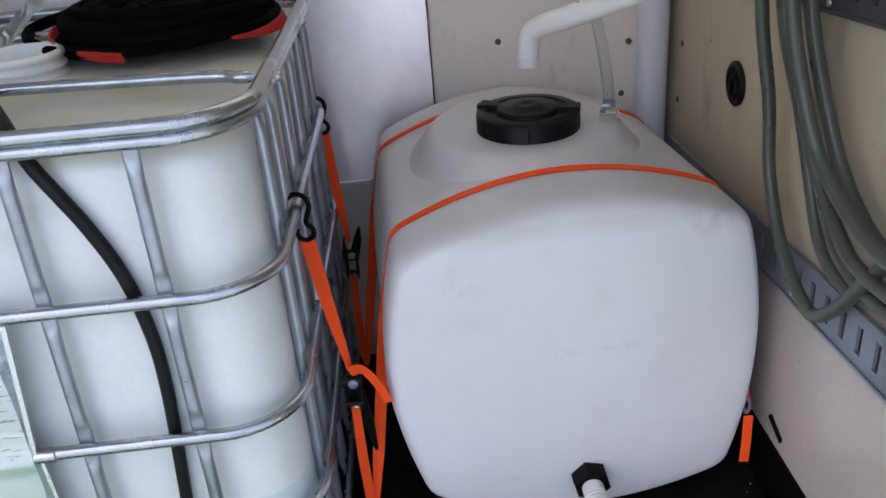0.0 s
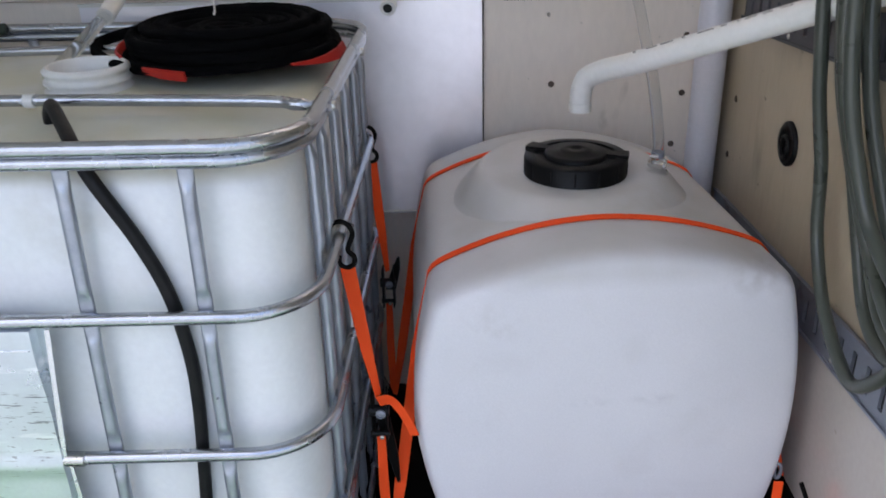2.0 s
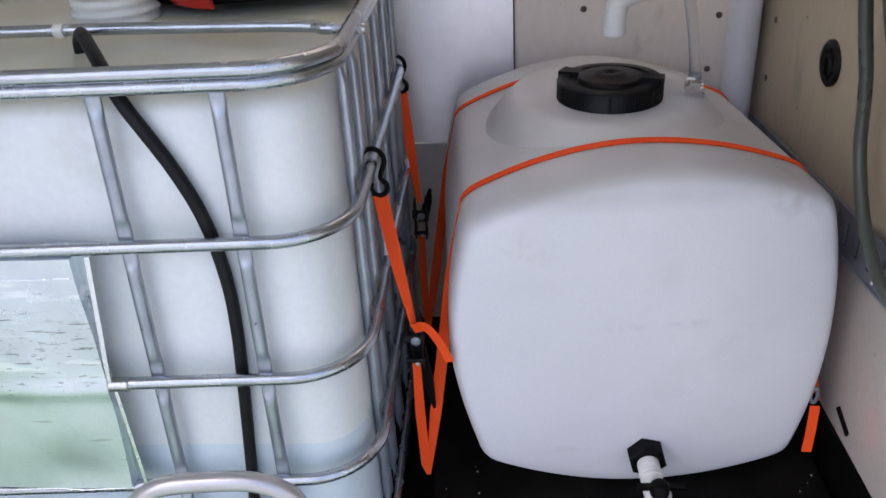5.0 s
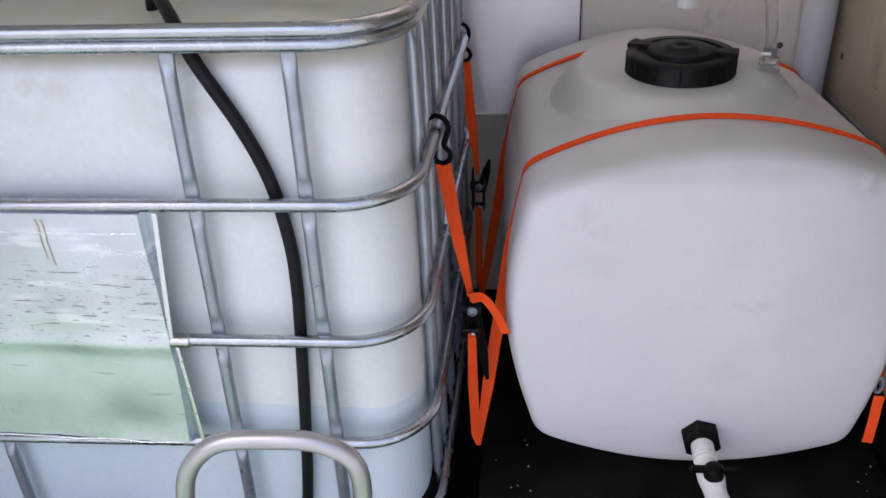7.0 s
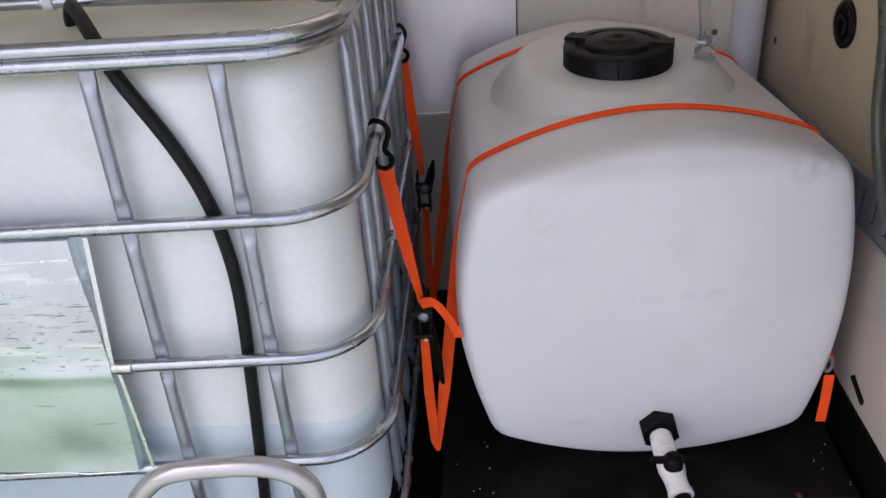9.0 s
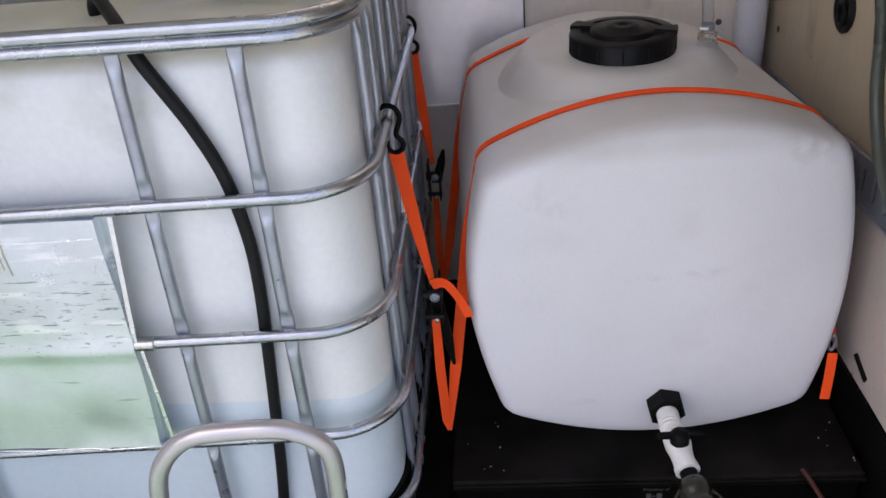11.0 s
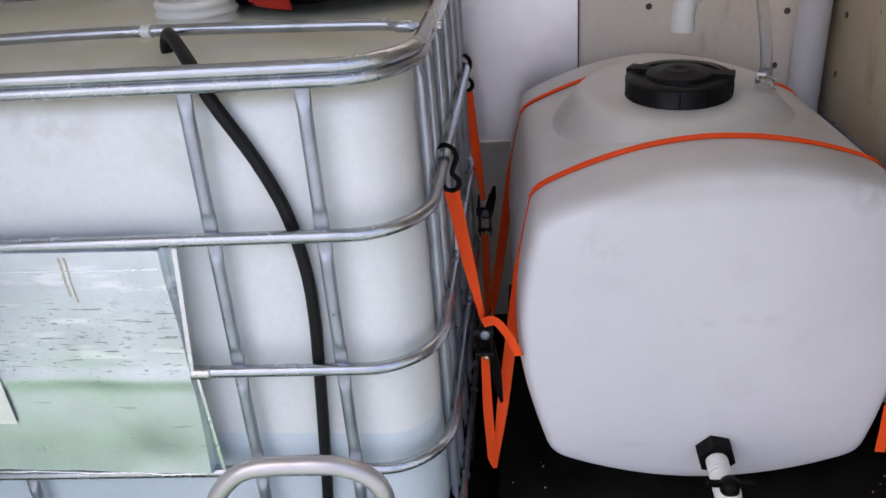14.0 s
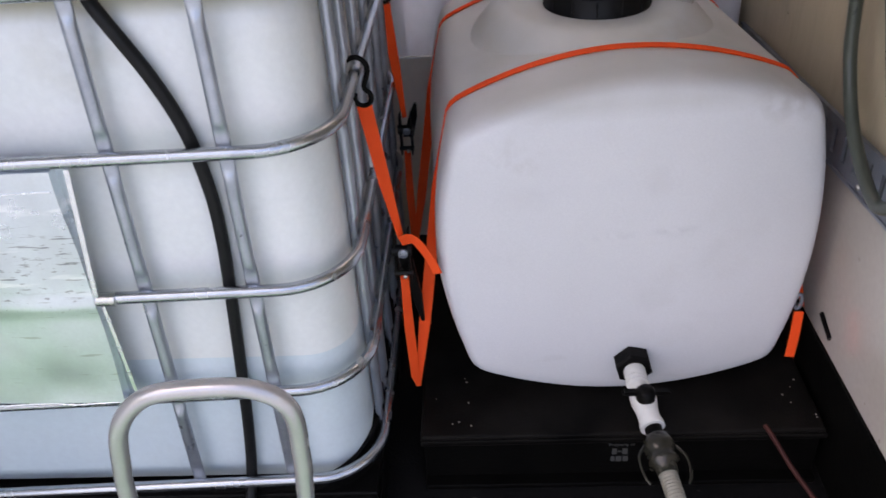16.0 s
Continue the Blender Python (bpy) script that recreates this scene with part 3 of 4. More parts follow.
for dx, dz in ((0.0, 0.0), (0.010, -0.012)):
    streak = [(x + dx, plate_y(x + dx, z) - 0.0008, z) for x, z in ((-0.624, 0.874), (-0.622, 0.86), (-0.6225, 0.845), (-0.6235, 0.83), (-0.622, 0.815), (-0.621, 0.80 + dz))]
    part("rust_streak", ribbon(bmesh.new(), streak, (1, 0, 0.1), [0.004, 0.0034, 0.0028, 0.0026, 0.002, 0.003], 0.0012), RUST, plate, "thin rusty run")
part("pressed_line", ribbon(bmesh.new(), [(-0.995 + 0.0272 * k, plate_y(-0.995 + 0.0272 * k, 0.85) - 0.0004, 0.849) for k in range(21)], (0, 0, 1), 0.0022, 0.002), EMBOSS, plate)

# ---- hose through the container's top ----
feed = thing("black_feed_hose", (-0.47, 0.3, 1.14), "black rubber hose hanging down the front of the container", "hose")
pts = smooth_line([(-0.474, 0.258, 1.125), (-0.472, 0.252, 1.153), (-0.454, 0.230, 1.178), (-0.426, 0.183, 1.184), (-0.382, 0.113, 1.174), (-0.343, 0.054, 1.157), (-0.316, 0.03, 1.118), (-0.262, 0.024, 1.02),
                   (-0.229, 0.024, 0.928), (-0.213, 0.024, 0.82), (-0.213, 0.024, 0.72), (-0.222, 0.024, 0.60), (-0.238, 0.024, 0.42), (-0.252, 0.024, 0.28), (-0.268, 0.022, 0.16), (-0.275, -0.02, 0.09), (-0.28, -0.08, 0.03)], 8)
part("hose", tubes(pts, 0.0112, 12), RUBBER, feed)

# ---- coil of black hose on the container ----
coil = thing("hose_coil", (-0.2, 0.63, 1.18), "coil of black ribbed hose with red bands lying on the container", "hose")
random.seed(4)
CX, CY = -0.258, 0.68
pts = []
TURNS, STEP = 35, 36
for i in range(TURNS * STEP):
    a = 2 * math.pi * i / STEP
    turn = i / STEP
    layer = int(turn) // 9
    lane = int(turn) % 9
    rx = 0.216 - 0.0215 * (lane if layer % 2 == 0 else 8 - lane) - 0.006 * layer
    wob = 0.006 * math.sin(a * 2 + turn) + 0.004 * math.sin(a * 3 + turn * 2.1)
    z = 1.182 + 0.0165 * layer + layer / 3 * (0.026 * (rx / 0.2) ** 2 - 0.016) + 0.004 * math.sin(a + turn * 1.7)
    pts.append(Vector((CX + (rx + wob) * math.cos(a), CY + (rx * 1.02 + wob) * math.sin(a), z)))
radii = [0.0115 + 0.0008 * (i % 2) for i in range(len(pts))]
part("coiled_hose", tubes(pts, 0.0115, 8, radii=radii), COIL, coil)
tail = smooth_line([(CX - 0.10, CY - 0.19, 1.174), (CX - 0.20, CY - 0.13, 1.174), (CX - 0.285, CY - 0.03, 1.178), (CX - 0.315, CY + 0.06, 1.184), (CX - 0.27, CY + 0.11, 1.196), (CX - 0.19, CY + 0.11, 1.21)], 8)
part("loose_end", tubes(tail, 0.012, 10), COIL, coil)
for a0, a1, z, r, w in ((160, 216, 1.192, 0.234, [0.01, 0.018, 0.024, 0.026, 0.026, 0.024, 0.02, 0.016]), (236, 262, 1.178, 0.230, [0.012, 0.016, 0.02]), (312, 366, 1.180, 0.238, [0.005, 0.007, 0.009, 0.012, 0.015, 0.018, 0.02, 0.023])):
    pts = [(CX + r * math.cos(radians(a)), CY + r * 1.02 * math.sin(radians(a)), z - 0.006 * math.sin(radians((a - a0) * 3))) for a in range(a0, a1, 5)]
    part("red_band", ribbon(bmesh.new(), pts, (-0.35, -0.35, 1), w, 0.006), RED, coil, "flat red hose wrap")
for tie in ([(-0.375, 0.868, 1.262), (-0.352, 0.845, 1.266), (-0.328, 0.81, 1.26), (-0.314, 0.77, 1.248), (-0.31, 0.745, 1.24)], [(-0.098, 0.80, 1.262), (-0.112, 0.815, 1.266), (-0.13, 0.825, 1.26), (-0.142, 0.82, 1.25)]):
    part("cable_tie", tubes(smooth_line(tie, 5), 0.0022, 6), PVC, coil, "thin white cable tie")

# ---- fill pipe into the container's neck ----
fill = thing("fill_pipe", (-0.52, 0.53, 1.15), "clear plastic pipe with a red-handled valve leading into the filler neck", "pipe")
part("pipe", tubes([(-0.60, 0.555, 1.16), (-0.601, 0.72, 1.193), (-0.602, 0.88, 1.226)], 0.0138, 14), CLEAR, fill)
part("coupling", tubes([(-0.601, 0.86, 1.222), (-0.604, 0.93, 1.24)], 0.0205, 14), PVC, fill)
part("valve_body", tubes(smooth_line([(-0.604, 0.93, 1.24), (-0.602, 1.0, 1.265), (-0.58, 1.06, 1.29), (-0.57, 1.13, 1.3)], 5), 0.02, 14), PVC, fill)
part("valve_handle", boxes(((-0.65, 0.965, 1.285), (-0.575, 0.995, 1.297))), RED, fill, "red plastic valve handle", bevel=0.003)
part("valve_stem", tubes([(-0.612, 0.98, 1.25), (-0.612, 0.98, 1.29)], 0.008, 10), PVC, fill)
# Dark green tube draws the cage rail's corner with its shade painted in.
rail_tube = thing("shaded_rail_corner", (-1.05, 0.97, 1.19), "dark green tube laid over the cage corner for its shaded rail", "lagging")
part("lagging", tubes(smooth_line([(-1.2, 0.70, 1.175), (-1.15, 0.85, 1.18), (-1.06, 0.94, 1.178), (-0.97, 0.972, 1.176), (-0.91, 0.985, 1.178)], 6), 0.0138, 12), RAIL_SHADE, rail_tube)

# ---- wall fittings behind ----
board = thing("foil_insulation_board", (-0.25, WY, 0.6), "silver foil-faced board fixed to the back wall", "board", kind="structure")
bm = bmesh.new()
g = []
for j in range(17):
    row = []
    for i in range(33):
        x, z = -0.78 + (0.287 + 0.78) * i / 32, 0.622 + 0.583 * j / 16
        row.append(bm.verts.new((x, WY - 0.012 - 0.022 * (1 - j / 16) + 0.002 * noise.noise(Vector((x * 5, 1, z * 5))), z)))
    g.append(row)
for j in range(16):
    for i in range(32):
        bm.faces.new((g[j][i], g[j][i + 1], g[j + 1][i + 1], g[j + 1][i]))
ret = bmesh.ops.extrude_face_region(bm, geom=bm.faces[:])
for v in [e for e in ret["geom"] if isinstance(e, bmesh.types.BMVert)]:
    v.co.y = WY - 0.001
part("panel", bm, FOIL, board)
part("edge_trim", boxes(((-0.78, WY - 0.042, 0.6155), (0.287, WY - 0.002, 0.6215))), WHITE, board, "white bottom edge", smooth=False)
part("edge_trim", boxes(((-0.78, WY - 0.018, 1.205), (0.292, WY - 0.002, 1.213))), WHITE, board, "white top edge", smooth=False)
structure("trim_back", boxes(((LEFT, WY - 0.022, 1.224), (0.83, WY - 0.001, 1.30))), CREAM, "cream painted batten along the back wall", "batten", bevel=0.003)
structure("wall_lining", boxes(((0.296, WY - 0.006, 0.3), (0.86, WY - 0.001, 1.222))), CREAM, "cream painted plywood lining sheet with screws", "wall lining")
post = structure("corner_post", tubes([(0.888, WY - 0.047, 0.0), (0.888, WY - 0.047, CEIL)], 0.041, 24), POLE, "grey painted round post in the wall corner", "post", smooth=True)


def screw(p, axis):
    s = thing("screw", p, "small rusty screw head in the wall", "screw", "screws in the wall lining")
    part("head", lathes(p, axis, [(0.0085, -0.001), (0.0085, 0.002), (0.005, 0.0035)], 12), SCREW, s)


for x, z in ((0.475, 0.975), (0.832, 0.945), (0.815, 0.80), (0.83, 1.10)):
    screw((x, WY - 0.006, z), (0, -1, 0))
for y, z in ((1.02, 0.955), (1.035, 0.80)):
    screw((WX, y, z), (-1, 0, 0))
for x, z in ((0.197, 1.115), (0.152, 1.12), (-0.1, 1.12)):
    part("dimple", lathes((x, WY - 0.0125, z), (0, -1, 0), [(0.006, -0.001), (0.005, 0.001), (0.002, 0.002)], 12), FOIL, board)
# Dark strip put on the lining for the shaded gap below the batten.
structure("trim_gap_shade", boxes(((0.345, WY - 0.0085, 1.2), (0.515, WY - 0.0062, 1.2055))), DARK, "dark strip standing for the shaded gap under the wall batten", "gap")
structure("trim_seam", boxes(((0.2885, WY - 0.0068, 0.62), (0.2915, WY - 0.0055, 1.2))), DARK, "dark seam beside the foil board", "seam")
elbow = thing("wall_elbow", (0.05, WY - 0.02, 1.2), "white plastic pipe elbow on the back wall", "pipe fitting")
part("elbow", tubes(smooth_line([(0.06, WY - 0.03, 1.27), (0.055, WY - 0.05, 1.225), (0.05, WY - 0.09, 1.205)], 5), 0.017, 14), PVC, elbow)
part("collar", tubes([(0.05, WY - 0.085, 1.207), (0.048, WY - 0.105, 1.2)], 0.0205, 14), PVC, elbow)
# Dark plug paints the shade inside the elbow's open end.
part("bore_shade", tubes([(0.048, WY - 0.1, 1.202), (0.0475, WY - 0.1065, 1.2)], 0.012, 12), DARK, elbow)

# ---- the loose tank ----
TX, TZ, TY0, TY1 = 0.511, 0.518, 0.247, 1.055
CORNER_X, CORNER_Z, BULGE_X, BULGE_Z = 0.338, 0.298, 0.043, 0.072


def make_section(n=144):
    """The tank's cross-section: four bowed sides with tightly rounded corners, about its middle."""
    raw = []
    for k in range(4):
        for i in range(60):
            u = -1 + 2 * i / 60
            bow = 1 - u * u
            if k == 0:
                raw.append((CORNER_X + BULGE_X * bow, u * CORNER_Z))
            elif k == 1:
                raw.append((-u * CORNER_X, CORNER_Z + BULGE_Z * bow))
            elif k == 2:
                raw.append((-CORNER_X - BULGE_X * bow, -u * CORNER_Z))
            else:
                raw.append((u * CORNER_X, -CORNER_Z - BULGE_Z * bow))
    p = np.array(raw + raw[:1])
    d = np.r_[0, np.cumsum(np.hypot(*np.diff(p, axis=0).T))]
    s = np.linspace(0, d[-1], n, endpoint=False)
    q = np.c_[np.interp(s, d, p[:, 0]), np.interp(s, d, p[:, 1])]
    for _ in range(2):
        q = (np.roll(q, 1, 0) + 2 * q + np.roll(q, -1, 0)) / 4
    return q


SECTION = make_section()


TURN_C, TURN_S = math.cos(radians(3.2)), math.sin(radians(3.2))


def section(y, scale=1.0, grow=0.0):
    """The cross-section at y, scaled about its middle; the tank stands a little askew."""
    out = []
    for x, z in SECTION:
        r = math.hypot(x, z)
        back = max(0.0, y - 0.25) / 0.7
        wide = 1 - 0.048 * max(0.0, min(1.0, -z / 0.25)) if x < 0 else 1.008 - 0.006 * max(0.0, min(1.0, -z / 0.25))
        sag = (0.085 * max(0.0, x) * back + 0.014 * (min(0.0, x) / 0.34) ** 2) * max(0.0, min(1.0, z / 0.3))
        u = x * wide * scale + grow * x / r
        v = y - TY0
        out.append(Vector((TX + u * TURN_C - v * TURN_S, TY0 + v * TURN_C + u * TURN_S, TZ + (z + (0.023 * z / 0.3 - 0.005) * x - sag) * scale + grow * z / r)))
    return out


tank = thing("white_plastic_tank", (TX, 0.66, 0.15), "off-white moulded plastic tank with black screw lid, strapped down", "tank")
loops = []
for s, y in ((0.0, TY0 - 0.027), (0.3, TY0 - 0.026), (0.55, TY0 - 0.0235), (0.75, TY0 - 0.0195), (0.88, TY0 - 0.0145), (0.94, TY0 - 0.0105), (0.962, TY0 - 0.0065), (0.975, TY0 - 0.001), (0.985, TY0 + 0.006), (0.993, TY0 + 0.015), (1.0, TY0 + 0.032),
             (1.0, 0.45), (1.0, 0.66), (1.0, 0.83), (1.0, TY1 - 0.1), (0.996, TY1 - 0.06), (0.985, TY1 - 0.03), (0.95, TY1 - 0.006), (0.88, TY1 + 0.008), (0.5, TY1 + 0.02), (0.0, TY1 + 0.025)):
    loops.append(section(y, max(s, 0.001)))
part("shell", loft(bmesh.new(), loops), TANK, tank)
# raised deck round the lid
DECK = TZ + CORNER_Z + BULGE_Z - 0.004
bm = bmesh.new()
lps = []
for s in (1.12, 1.08, 1.04, 1.0, 0.96, 0.92, 0.88, 0.84, 0.8, 0.76, 0.7, 0.4, 0.01):
    w = max(0.0, min(1.0, (s - 0.76) / 0.33))
    w = w * w * (3 - 2 * w)
    ring = []
    for k in range(48):
        a = 2 * math.pi * k / 48
        dx, dy = -0.036 + 0.25 * s * math.cos(a), 0.26 * s * math.sin(a)
        across = dx + TURN_S * (0.675 + dy - TY0)
        sag = 0.085 * max(0.0, across) * max(0.0, 0.425 + dy) / 0.7 + 0.014 * (min(0.0, across) / 0.34) ** 2
        arch = TZ + CORNER_Z + BULGE_Z * (1 - (across / CORNER_X) ** 2) + 0.018 * across - sag - 0.002 - 0.004 * max(0.0, s - 1.04) / 0.08
        ring.append(Vector((TX + dx, 0.675 + dy, (DECK + 0.018 + 0.03 * max(0.0, dy)) * (1 - w) + arch * w)))
    lps.append(ring)
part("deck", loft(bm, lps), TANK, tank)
LX, LY, LZ = 0.4815, 0.632, DECK + 0.0135
K = 1.06
lid = part("lid", lathes((LX, LY, LZ), (0, 0, 1), [(r * K, h) for r, h in ((0.100, 0), (0.107, 0.001), (0.108, 0.004), (0.106, 0.006), (0.1075, 0.040), (0.1045, 0.046), (0.085, 0.047), (0.083, 0.043), (0.066, 0.043), (0.064, 0.051), (0.060, 0.053),
                 (0.034, 0.054), (0.032, 0.058), (0.012, 0.059), (0.010, 0.056), (0.0, 0.056))], 56), LID, tank, "black screw lid with a stepped top")
for k in range(14):
    a = 2 * math.pi * k / 14 + 0.1
    c = Vector((LX + 0.1130 * math.cos(a), LY + 0.1130 * math.sin(a), LZ + 0.024))
    part("grip_rib", tubes([c - Vector((0, 0, 0.014)), c + Vector((0, 0, 0.014))], 0.0022, 6), LID, lid)
for a0 in (150, -12):
    bm = bmesh.new()
    inner, outer = 0.058, 0.115
    lo, hi = [], []
    for a in (a0 - 10, a0 - 5, a0, a0 + 5, a0 + 10):
        for r in (inner, outer):
            lo.append(bm.verts.new((LX + r * math.cos(radians(a)), LY + r * math.sin(radians(a)), LZ + 0.042)))
            hi.append(bm.verts.new((LX + r * math.cos(radians(a)), LY + r * math.sin(radians(a)), LZ + 0.0525)))
    for i in range(4):
        j = 2 * i
        bm.faces.new((hi[j], hi[j + 1], hi[j + 3], hi[j + 2]))
        bm.faces.new((lo[j + 1], lo[j + 3], hi[j + 3], hi[j + 1]))
        bm.faces.new((lo[j], lo[j + 2], hi[j + 2], hi[j]))
    bm.faces.new((lo[0], lo[1], hi[1], hi[0]))
    bm.faces.new((lo[8], lo[9], hi[9], hi[8]))
    part("grip_lug", bm, LID, lid, smooth=False)
# vent fitting with its clear tube
FX, FY = 0.662, 0.632
part("vent_fitting", lathes((FX, FY, DECK + 0.002), (0, 0, 1), [(0.024, 0), (0.024, 0.016), (0.017, 0.018), (0.017, 0.026), (0.021, 0.028), (0.021, 0.04), (0.014, 0.043), (0.014, 0.06)], 8), CLEAR, tank, "clear plastic hexagonal fitting", smooth=False)
vent = thing("clear_vent_tube", (FX, FY, DECK + 0.05), "clear vinyl tube rising from the tank fitting to the wall", "tube")
pts = smooth_line([(FX, FY, DECK + 0.035), (FX - 0.002, FY + 0.01, DECK + 0.1), (FX - 0.012, FY + 0.05, DECK + 0.2), (FX - 0.02, FY + 0.14, DECK + 0.29), (FX - 0.015, FY + 0.28, DECK + 0.35), (FX - 0.01, WY - 0.02, DECK + 0.40)], 8)
part("tube", tubes(pts, 0.0125, 14), CLEAR, vent)
part("clamp", lathes((FX - 0.001, FY, DECK + 0.05), (0, 0, 1), [(0.0145, 0), (0.0145, 0.012)], 16), TRACK, vent, "steel hose clamp")
part("clamp_screw", tubes([(FX - 0.02, FY - 0.012, DECK + 0.056), (FX - 0.004, FY - 0.018, DECK + 0.056)], 0.004, 8), STEEL, vent)

# ---- outlet, valve and hose ----
out = thing("outlet_valve", (0.54, 0.2, 0.15), "black bulkhead nut with a white ball valve and clear ribbed hose", "valve")
NXO, NZO = 0.535, 0.252
NY = TY0 - 0.030
part("bulkhead_nut", lathes((NXO, NY, NZO), (0, -1, 0), [(0.041, -0.01), (0.041, 0.020), (0.036, 0.024), (0.02, 0.024)], 6), BLACK, out, "black hexagonal bulkhead nut", smooth=False)
part("nipple", lathes((NXO, NY - 0.02, NZO - 0.002), (0.03, -1, -0.10), [(0.023, 0), (0.023, 0.026), (0.021, 0.027), (0.0235, 0.030), (0.0235, 0.034), (0.0205, 0.036), (0.0235, 0.039), (0.0235, 0.043), (0.0185, 0.045), (0.0185, 0.062)], 24), PVC, out, "white threaded nipple")
part("valve_body", tubes([(NXO + 0.004, NY - 0.068, NZO - 0.008), (NXO + 0.005, NY - 0.078, NZO - 0.009), (NXO + 0.006, NY - 0.09, NZO - 0.01), (NXO + 0.007, NY - 0.108, NZO - 0.012), (NXO + 0.009, NY - 0.122, NZO - 0.016), (NXO + 0.011, NY - 0.14, NZO - 0.02), (NXO + 0.013, NY - 0.152, NZO - 0.022), (NXO + 0.0135, NY - 0.156, NZO - 0.023), (NXO + 0.015, NY - 0.166, NZO - 0.025)], 0.02, 20,
     radii=[0.019, 0.024, 0.027, 0.027, 0.0235, 0.022, 0.023, 0.025, 0.025]), PVC, out, "white ball valve body")
handle = boxes(((NXO - 0.040, NY - 0.122, NZO + 0.016), (NXO + 0.056, NY - 0.102, NZO + 0.026)))
bmesh.ops.bevel(handle, geom=handle.edges[:], offset=0.004, segments=2, affect="EDGES")
part("valve_lever", handle, BLACK, out, "black valve lever")
part("lever_hub", lathes((NXO + 0.007, NY - 0.112, NZO + 0.004), (0, 0, 1), [(0.0195, 0), (0.0195, 0.02), (0.013, 0.028)], 16), BLACK, out)
part("adapter", tubes([(NXO + 0.015, NY - 0.16, NZO - 0.025), (NXO + 0.018, NY - 0.19, NZO - 0.03)], 0.0175, 16), BLACK, out, "black threaded adapter")
cc = Vector((NXO + 0.018, NY - 0.185, NZO - 0.03))
dd = Vector((0.1, -1, -0.16)).normalized()
part("quick_coupling", lathes(cc, dd, [(0.02, 0), (0.027, 0.004), (0.031, 0.018), (0.031, 0.034), (0.027, 0.038), (0.027, 0.05), (0.031, 0.054), (0.031, 0.062), (0.022, 0.07), (0.02, 0.085)], 20), SMOKE, out, "smoky dark quick coupling")
for s in (-1, 1):
    wing = smooth_line([cc + dd * 0.025 + Vector((0.030 * s, 0, 0.004)), cc + dd * 0.05 + Vector((0.046 * s, 0, 0.002)), cc + dd * 0.085 + Vector((0.044 * s, 0, -0.004)), cc + dd * 0.1 + Vector((0.036 * s, 0, -0.008))], 5)
    part("coupling_arm", tubes(wing, 0.0032, 8), SMOKE, out)
c0 = cc + dd * 0.072
hp = smooth_line([c0, c0 + Vector((0.010, -0.07, -0.018)), c0 + Vector((0.026, -0.15, -0.05)), c0 + Vector((0.046, -0.23, -0.105)), c0 + Vector((0.06, -0.30, -0.155))], 44)
part("ribbed_hose", tubes(hp, 0.017, 14, radii=[0.0162 + 0.0022 * (i % 4 < 2) for i in range(len(hp))]), RIBS, out, "pale ribbed hose")

# ---- pallet under the tank ----
pal = thing("black_plastic_pallet", (0.5, 0.6, 0.0), "black plastic pallet carrying the loose tank", "pallet")
bm = boxes(((0.075, 0.112, 0.118), (0.93, 1.09, 0.148)))
part("deck", bm, PALLET, pal, smooth=False, bevel=0.008)
part("front_lip", boxes(((0.075, 0.106, 0.126), (0.93, 0.113, 0.140))), PALLET, pal, smooth=False, bevel=0.003)
part("front_board", boxes(((0.08, 0.125, 0.012), (0.925, 0.15, 0.119))), PALLET, pal, smooth=False, bevel=0.003)
part("skid", boxes(((0.08, 0.095, 0.0), (0.925, 0.16, 0.014))), PALLET, pal, smooth=False, bevel=0.003)
for x in (0.14, 0.5, 0.86):
    for y in (0.6, 1.0):
        part("foot", boxes(((x - 0.06, y - 0.06, 0.0), (x + 0.06, y + 0.06, 0.119))), PALLET, pal, smooth=False, bevel=0.006)
tc = bpy.data.curves.new("writing", "FONT")
tc.body, tc.size, tc.align_x, tc.extrude = "Property of", 0.012, "CENTER", 0.0004
writing = new("writing", tc)
writing.data.materials.append(PALE_MARK)
writing.parent = pal
writing.location = (0.008, 0.1245 - 0.6, 0.097)
writing.rotation_euler = (radians(90), 0, 0)
for lo, hi in (((0.488, 0.080), (0.498, 0.097)), ((0.5, 0.087), (0.507, 0.090)), ((0.51, 0.080), (0.521, 0.097)), ((0.486, 0.058), (0.494, 0.073)), ((0.497, 0.058), (0.509, 0.073)), ((0.512, 0.058), (0.523, 0.073))):
    part("print_bar", boxes(((lo[0], 0.1236, lo[1] - 0.008), (hi[0], 0.1247, hi[1] - 0.008))), PALE_MARK, pal, smooth=False)

# ---- ratchet straps ----


